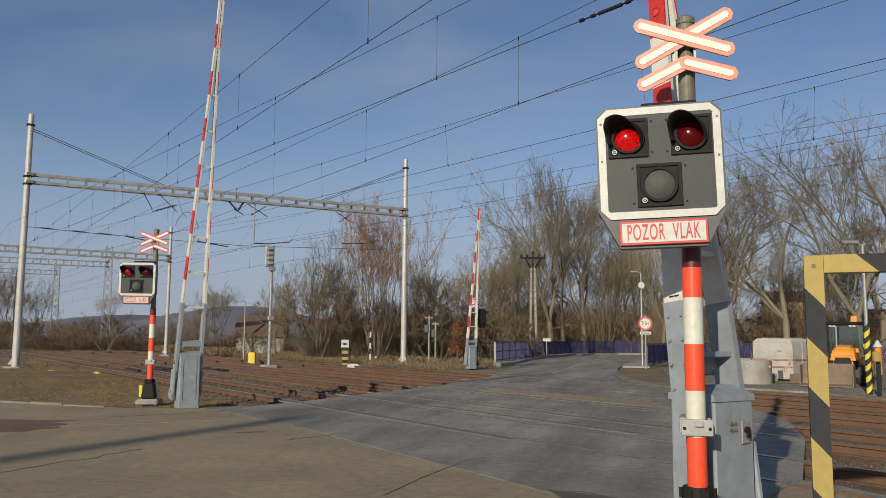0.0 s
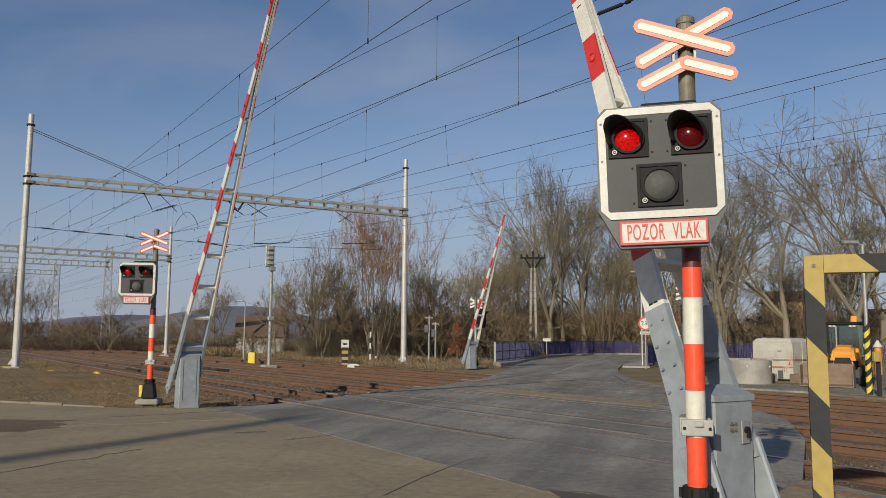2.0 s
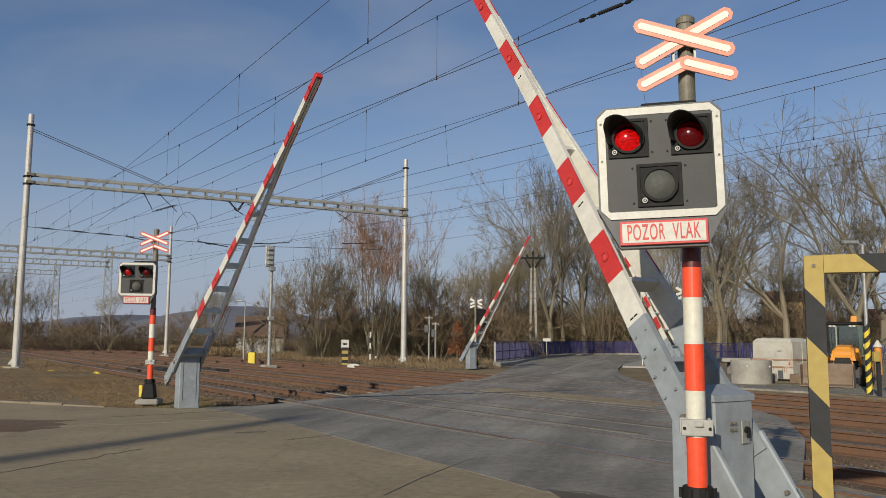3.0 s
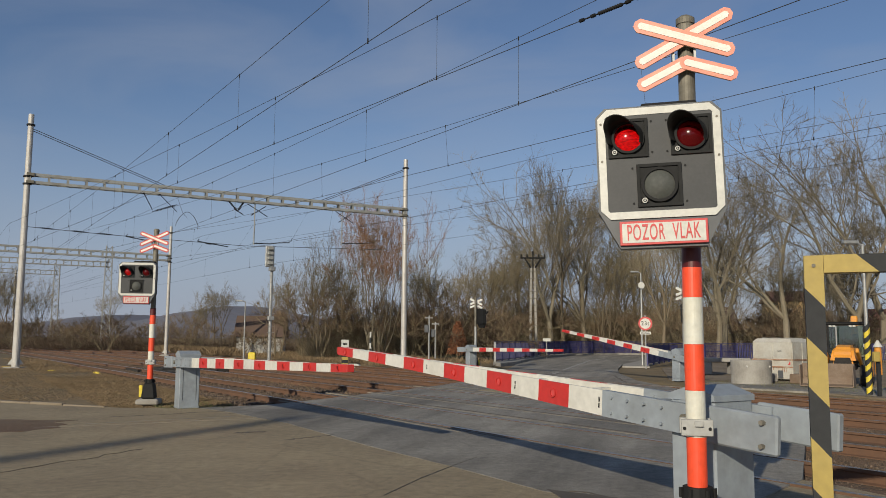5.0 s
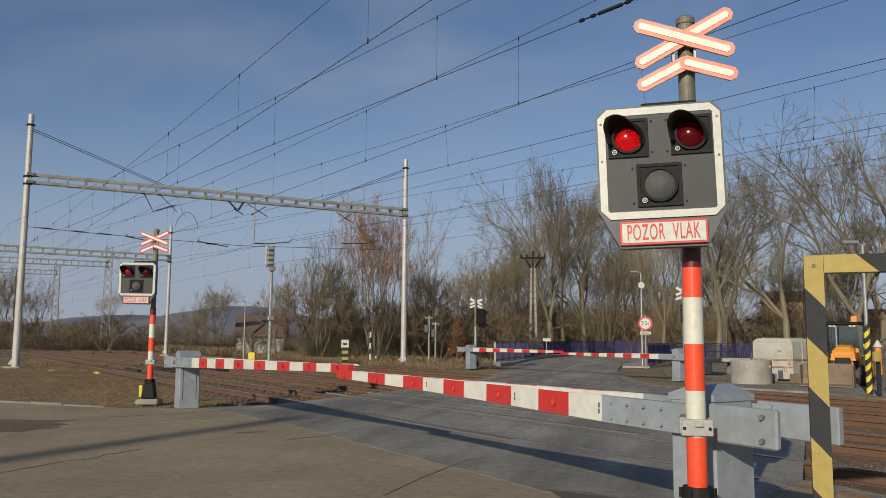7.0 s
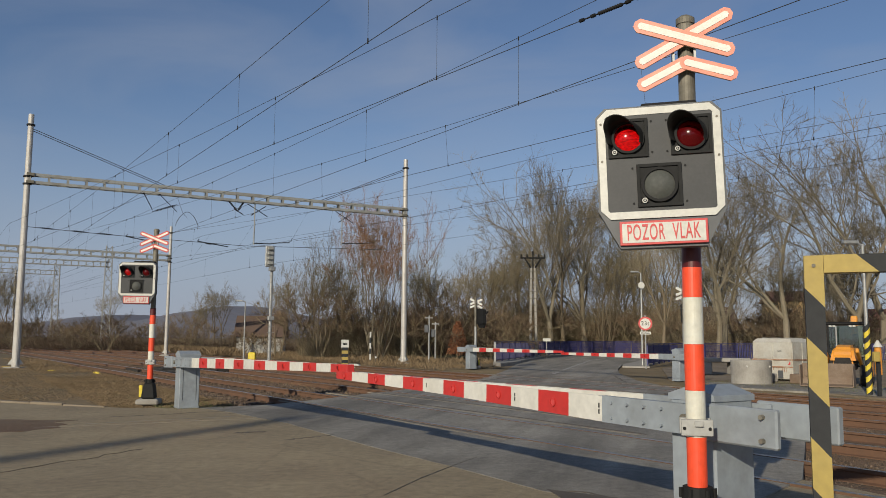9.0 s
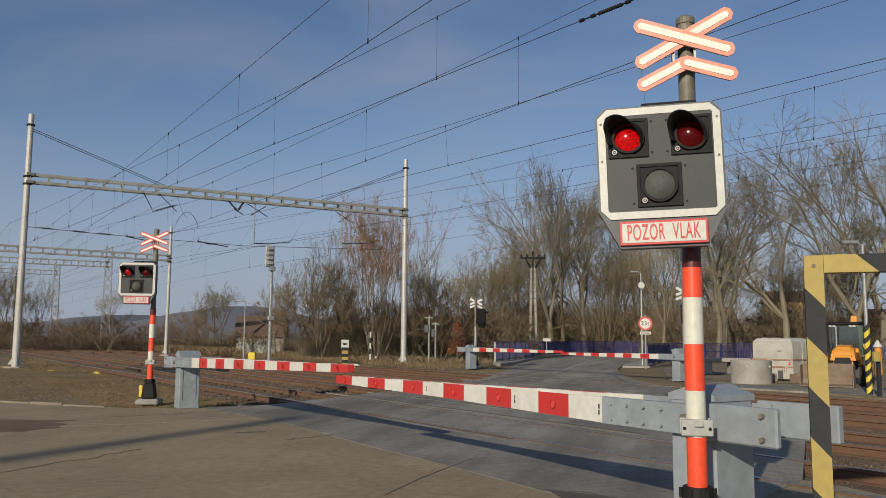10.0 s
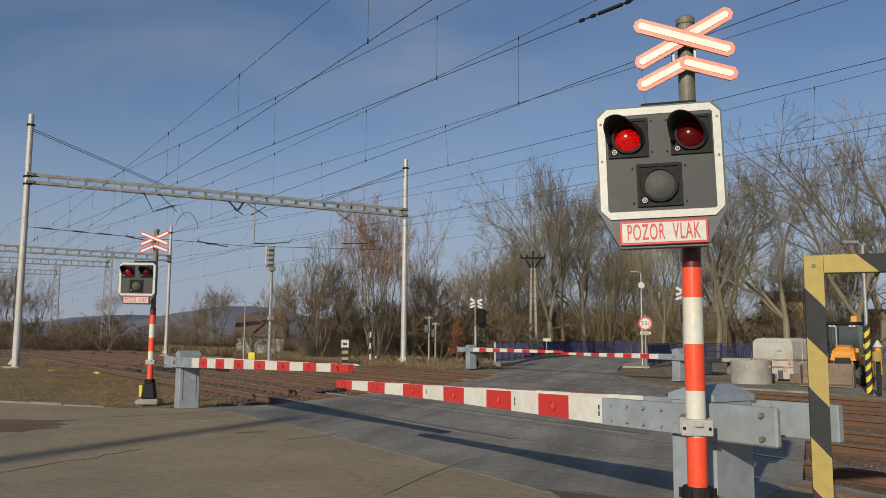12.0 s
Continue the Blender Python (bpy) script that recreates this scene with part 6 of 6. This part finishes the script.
skip_container()
bm = bmesh.new()
out, inn_ = [], []
for k in range(40):
    a = 2 * math.pi * k / 40
    out.append([bm.verts.new((10.45 + r * math.cos(a), 27.6 + r * math.sin(a), z)) for r, z in ((0.66, -0.03), (0.66, 0.76), (0.64, 0.78), (0.57, 0.78), (0.57, -0.03))])
for k in range(40):
    a, b = out[k], out[(k + 1) % 40]
    for j in range(4):
        bm.faces.new((a[j], b[j], b[j + 1], a[j + 1]))
ringo = solid("concrete_ring", bm, "concrete", "grey concrete well ring standing on the yard", "concrete ring", smooth=False)
for dx in (-0.35, 0.42):
    bm = bmesh.new()
    y = 27.6 - math.sqrt(0.66 ** 2 - dx ** 2)
    rod(bm, (10.45 + dx, y + 0.02, 0.58), (10.45 + dx, y - 0.012, 0.58), 0.035, seg=10)
    part("lifting_hole", bm, "wall_white", ringo)
for x, y, sx, sy, sz, z, yaw, mat, label in ((11.7, 34.5, 2.4, 1.0, 0.16, 0.62, -10, "concrete", "flat concrete slab resting on blocks"), (11.0, 34.4, 0.6, 0.6, 0.56, 0.26, 5, "concrete", "rough stone block under the slab"),
                                            (12.4, 34.4, 0.6, 0.6, 0.56, 0.26, 5, "concrete", "rough stone block under the slab"), (11.6, 28.8, 0.35, 0.3, 0.3, 0.14, 20, "concrete", "small concrete block on the ground"),
                                            (12.5, 27.9, 1.0, 0.8, 0.35, 0.14, 35, "bucket", "brown heap of rubble beside the container")):
    bm = bmesh.new()
    box(bm, (sx, sy, sz), (x, y, z), m=Matrix.Translation((x, y, 0)) @ Matrix.Rotation(radians(yaw), 4, "Z") @ Matrix.Translation((-x, -y, 0)), bevel=min(sx, sz) * 0.12)
    solid("concrete_block", bm, mat, label, "block", group="blocks on the yard")


def backhoe():
    """A backhoe loader with its front bucket on the ground, facing the tracks."""
    b = holder("backhoe_loader", pose(13.35, 26.9, 0, 0, 0, -33) @ Matrix.Scale(0.755, 4), "orange and black backhoe loader parked on the yard", "excavator")
    bm = bmesh.new()
    box(bm, (0.95, 1.6, 0.5), (-0.1, -0.3, 0.9), bevel=0.06)
    part("chassis", bm, "rubber", b)
    bm = bmesh.new()
    prof = [(-1.35, 0.95), (-1.35, 1.35), (-1.15, 1.62), (-0.7, 1.72), (0.15, 1.75), (0.15, 0.95)]
    prism(bm, prof, -0.48, 0.48)
    for v in bm.verts:
        v.co = Vector((v.co.z, v.co.x, v.co.y))
    bmesh.ops.bevel(bm, geom=list(bm.edges), offset=0.13, segments=4, affect="EDGES")
    for v in bm.verts:
        v.co.x *= 1.08 - 0.38 * max(0.0, v.co.z - 0.95)
    part("bonnet", bm, "orange", b, "rounded orange bonnet")
    bm = bmesh.new()
    box(bm, (0.72, 0.05, 0.30), (0, -1.36, 1.06), bevel=0.02, taper=(0.56, 0.05))
    part("grille", bm, "rubber", b)
    for x in (-0.62, 0.62):
        bm = bmesh.new()
        box(bm, (0.13, 1.9, 0.2), (0, 0, 0), m=pose(x, -1.0, 1.15, -24, 0, 0), bevel=0.03)
        part("loader_arm", bm, "orange", b)
    bm = bmesh.new()
    prof = [(-2.6, 0.02), (-1.9, 0.02), (-1.75, 0.35), (-1.85, 0.95), (-2.0, 0.97), (-1.95, 0.4), (-2.05, 0.12), (-2.6, 0.06)]
    prism(bm, prof, -1.0, 1.0)
    for v in bm.verts:
        v.co = Vector((v.co.z - 0.5, v.co.x, v.co.y))
    for x in (-1.5, 0.5):
        box(bm, (0.04, 0.75, 0.85), (x, -2.2, 0.48))
    part("bucket", bm, "bucket", b, "muddy worn steel front bucket")
    # cab
    for x in (-0.72, 0.72):
        for y in (0.15, 1.35):
            bm = bmesh.new()
            box(bm, (0.09, 0.09, 1.45), (x, y, 1.9))
            part("cab_pillar", bm, "black", b)
    bm = bmesh.new()
    box(bm, (1.62, 1.45, 0.14), (0, 0.75, 2.68), bevel=0.05)
    part("cab_roof", bm, "black", b)
    bm = bmesh.new()
    box(bm, (1.45, 1.25, 0.45), (0, 0.75, 1.0), bevel=0.04)
    part("cab_floor", bm, "shell_green", b)
    bm = bmesh.new()
    box(bm, (0.5, 0.5, 0.8), (0, 0.9, 1.6), bevel=0.1)
    part("seat", bm, "rubber", b)
    for nm, size, c in (("windscreen", (1.35, 0.01, 1.3), (0, 0.15, 1.93)), ("side_glass", (0.01, 1.1, 1.3), (-0.72, 0.75, 1.93)), ("side_glass", (0.01, 1.1, 1.3), (0.72, 0.75, 1.93)), ("rear_glass", (1.35, 0.01, 1.3), (0, 1.35, 1.93))):
        bm = bmesh.new()
        box(bm, size, c)
        ob = part(nm, bm, "cab_glass", b, "tinted cab glass")
        ob.visible_shadow = False
    for x in (-0.6, -0.45, 0.2, 0.35):
        bm = bmesh.new()
        box(bm, (0.12, 0.06, 0.07), (x, 0.02, 2.56), bevel=0.015)
        part("work_light", bm, "sign_white", b, "pale work light")
    for x in (-0.9, 0.78):
        bm = bmesh.new()
        box(bm, (0.22, 0.06, 0.14), (x, 0.0, 1.72), bevel=0.02)
        part("mirror", bm, "sign_white", b)
    bm = bmesh.new()
    rod(bm, (-0.35, -0.2, 1.6), (-0.35, -0.2, 2.55), 0.035, seg=10)
    part("exhaust", bm, "galvanised", b)
    for x in (-0.75, 0.75):
        for y, r in ((-0.75, 0.45), (1.2, 0.68)):
            bm = bmesh.new()
            rod(bm, (x - 0.16, y, r), (x + 0.16, y, r), r, seg=28)
            bmesh.ops.bevel(bm, geom=[e for e in bm.edges if len(e.link_faces) == 2 and any(len(f.verts) > 4 for f in e.link_faces)], offset=0.06, segments=2, affect="EDGES")
            w = part("wheel", bm, "rubber", b)
            bm = bmesh.new()
            rod(bm, (x - 0.17, y, r), (x + 0.17, y, r), r * 0.5, seg=20)
            part("rim", bm, "orange", w)
    bm = bmesh.new()
    box(bm, (0.28, 0.35, 1.0), (0, 0, 0), m=pose(0.15, 2.0, 2.55, -20, 0, 0), bevel=0.04)
    part("rear_boom", bm, "orange", b, "folded orange rear boom")
    bm = bmesh.new()
    box(bm, (0.22, 0.3, 1.3), (0, 0, 0), m=pose(0.2, 1.85, 1.6, 15, 0, 0), bevel=0.04)
    part("boom_base", bm, "rubber", b)


backhoe()
bm = bmesh.new()
rod(bm, (12.1, 21.9, -0.05), (12.1, 21.9, 1.1), 0.09, seg=12)
ob = solid("warning_column", bm, "orange", "orange column with white pointed cap", "column")
bm = bmesh.new()
rod(bm, (12.1, 21.9, 1.1), (12.1, 21.9, 1.42), 0.17, 0.03, 12)
part("cap", bm, "sign_white", ob)


# ---- buildings behind the trees ----


def house(x, y, w, d, h, roof_h, yaw, wall, roof, label, cols=3, rows=1):
    g = holder("house", pose(x, y, -0.1, 0, 0, yaw), label, "house", "houses behind the trees")
    bm = bmesh.new()
    box(bm, (w, d, h), (0, 0, h / 2))
    part("wall", bm, wall, g)
    bm = bmesh.new()
    prism(bm, [(-d / 2 - 0.4, h), (d / 2 + 0.4, h), (0, h + roof_h)], -w / 2 - 0.3, w / 2 + 0.3)
    for v in bm.verts:
        v.co = Vector((v.co.z, v.co.x, v.co.y))
    part("roof", bm, roof, g)
    for i in range(cols):
        for j in range(rows):
            cx, cz = -w / 2 + w * (i + 0.5) / cols, min(1.6, h - 0.8) + j * 2.8
            bm = bmesh.new()
            for sx, sz, px, pz in ((1.2, 0.1, 0, 0.7), (1.2, 0.1, 0, -0.7), (0.1, 1.3, -0.55, 0), (0.1, 1.3, 0.55, 0)):
                box(bm, (sx, 0.1, sz), (cx + px, -d / 2 - 0.02, cz + pz))
            wf = part("window", bm, "sign_white", g)
            bm = bmesh.new()
            box(bm, (1.0, 0.04, 1.3), (cx, -d / 2 - 0.01, cz))
            part("pane", bm, "window", wf)
    return g


house(-17.3, 78, 4.2, 5, 1.6, 2.0, 8, "wall_white", "roof_brown", "low white house with brown roof behind shrubs", 0)
house(40.2, 94, 4.4, 8, 6.0, 1.3, -10, "wall_yellow", "roof_red", "yellow two-storey house behind bare trees", 2, 2)
house(29.6, 88, 3.2, 6, 2.6, 2.6, -5, "wall_white", "roof_brown", "small white house with dark roof", 2)
house(48.5, 86, 7, 8, 2.6, 2.4, -15, "roof_red", "roof_red", "reddish brick house behind the loader", 3)


def white_fence():
    f = holder("garden_fence", pose(22, 74, 0), "white picket fence behind the bridge", "fence")
    for i in range(60):
        bm = bmesh.new()
        box(bm, (0.09, 0.03, 1.5), (i * 0.16, 0, 0.75))
        part("picket", bm, "sign_white", f)


white_fence()
for x, y, k, turn in ((-16.6, 73.5, 0.5, 30), (-15.0, 73.0, 0.42, 150), (-18.4, 74.0, 0.55, 270)):
    plant("bush", x, y, k, turn, "low leafless shrub in front of the white house")
# young beech that keeps its dead leaves
r2 = random.Random(9)
beech = holder("tree", pose(1.1, 58.0, -0.1), "small young tree with copper-brown dead leaves", "tree")
bm = bmesh.new()
rod(bm, (0, 0, 0), (0, 0, 2.3), 0.05, 0.015, 7)
part("trunk", bm, "bark", beech)
vs, fs = [], []
for _ in range(2600):
    z = r2.uniform(0.45, 2.75)
    rr = 0.85 * (1 - (z - 0.45) / 2.6) ** 0.7 * math.sqrt(r2.random())
    a = r2.uniform(0, 6.3)
    p = Vector((rr * math.cos(a), rr * math.sin(a), z + r2.gauss(0, .05)))
    u = Vector((r2.gauss(0, 1), r2.gauss(0, 1), r2.gauss(0, 1))).normalized() * 0.045
    v = u.orthogonal().normalized() * 0.03
    k = len(vs)
    vs += [p - u, p + v, p + u, p - v]
    fs.append((k, k + 1, k + 2, k + 3))
ob = new("leaves", raw("leaves", vs, fs, "dry_leaf"))
ob.parent = beech

# trackside relay posts and small plates
for x, y, h in ((-0.85, 52.0, 3.0), (-0.45, 52.3, 2.6)):
    g = holder("relay_post", pose(x, y, -0.1), "slim grey trackside post with a small relay box", "post", "relay posts")
    bm = bmesh.new()
    rod(bm, (0, 0, 0), (0, 0, h), 0.05, seg=8)
    part("pole", bm, "galvanised", g)
    bm = bmesh.new()
    box(bm, (0.28, 0.2, 0.5), (-0.16, 0, h * 0.72), bevel=0.03)
    part("relay_box", bm, "board_back", g)
    bm = bmesh.new()
    box(bm, (0.5, 0.06, 0.06), (0, 0, h * 0.95))
    part("arm", bm, "galvanised", g)
g = holder("direction_plate", pose(7.7, 60.0, 0.0), "small white plate on a short post by the bridge", "sign")
bm = bmesh.new()
rod(bm, (0, 0, 0), (0, 0, 1.5), 0.03, seg=8)
part("post", bm, "galvanised", g)
bm = bmesh.new()
box(bm, (0.55, 0.03, 0.22), (0, -0.04, 1.4))
part("plate", bm, "sign_white", g)

# ---- what moves ----


def motions():
    turns = {
        "near": (near_arm, [(0, 83.6), (0.5, 82.1), (1.0, 78.6), (1.5, 74.5), (2.0, 70.3), (2.5, 62.8), (3.0, 55.9), (3.2, 51.9), (3.6, 40), (4.0, 28.5), (4.4, 17), (4.8, 7.2), (4.9, 5.3), (5.0, 3.7), (5.1, 1.8), (5.2, 0.8), (5.3, 0.55), (5.4, 0.5), (5.6, 0.85), (6.0, 0.6), (6.6, 0.58), (6.9, 0.8), (7.2, 0.65), (8.8, 0.75), (9.0, 0.65), (9.4, 0.5), (10.0, 0.08), (11.0, -0.25), (12, -0.5)]),
        "left": (left_arm, [(0, 78.7), (0.5, 75.1), (1.0, 68.6), (1.5, 61.5), (2.0, 52.7), (2.5, 43.1), (3.0, 32.6), (3.2, 28.3), (3.6, 19.3), (4.0, 10.3), (4.4, 3.6), (4.6, 1.6), (4.8, 1.0), (12, 1.0)]),
        "far": (far_arm, [(0, 84), (0.5, 81), (1.0, 77), (1.5, 72), (2.0, 65.5), (2.5, 57.5), (3.0, 47), (3.2, 42.6), (3.6, 38), (4.0, 27), (4.4, 14), (4.8, 4), (5.0, 0.5), (5.2, 0.0), (12, 0.0)]),
        "yard": (yard_arm, [(0, 85), (0.5, 83), (1.0, 80), (1.5, 76), (2.0, 71), (2.5, 64), (3.0, 56), (3.2, 52), (3.6, 43), (4.0, 33), (4.4, 23), (4.8, 13), (5.2, 5), (5.5, 1.5), (5.8, 0.3), (6.2, 0.0), (12, 0.0)]),
    }
    for arm, rows in turns.values():
        z = arm.matrix_basis.translation.z
        walk(arm, [(t, pose(0, 0, z, 0, -a, 0)) for t, a in rows])
    # the lamps take turns, once a second
    for flips in (near_flips, left_flips):
        for which, flip in enumerate(flips):
            y = flip.matrix_basis.translation.y
            rows = [(0.0, 0.0 if which == 0 else 180.0)]
            state = which == 0
            changes = sorted([k + 0.30 for k in range(12)] + [k + 0.80 for k in range(12)])
            for t in changes:
                a, b = (0.0, 180.0) if state else (180.0, 360.0)
                for i in range(4):
                    rows.append((t + i / 30 - 1 / 60 + 0.0005, a + (b - a) * i / 3))
                state = not state
            rows.append((12.0, 0.0 if state else 180.0))
            walk(flip, [(t, pose(0, y, 0, 0, 0, a)) for t, a in rows])


motions()
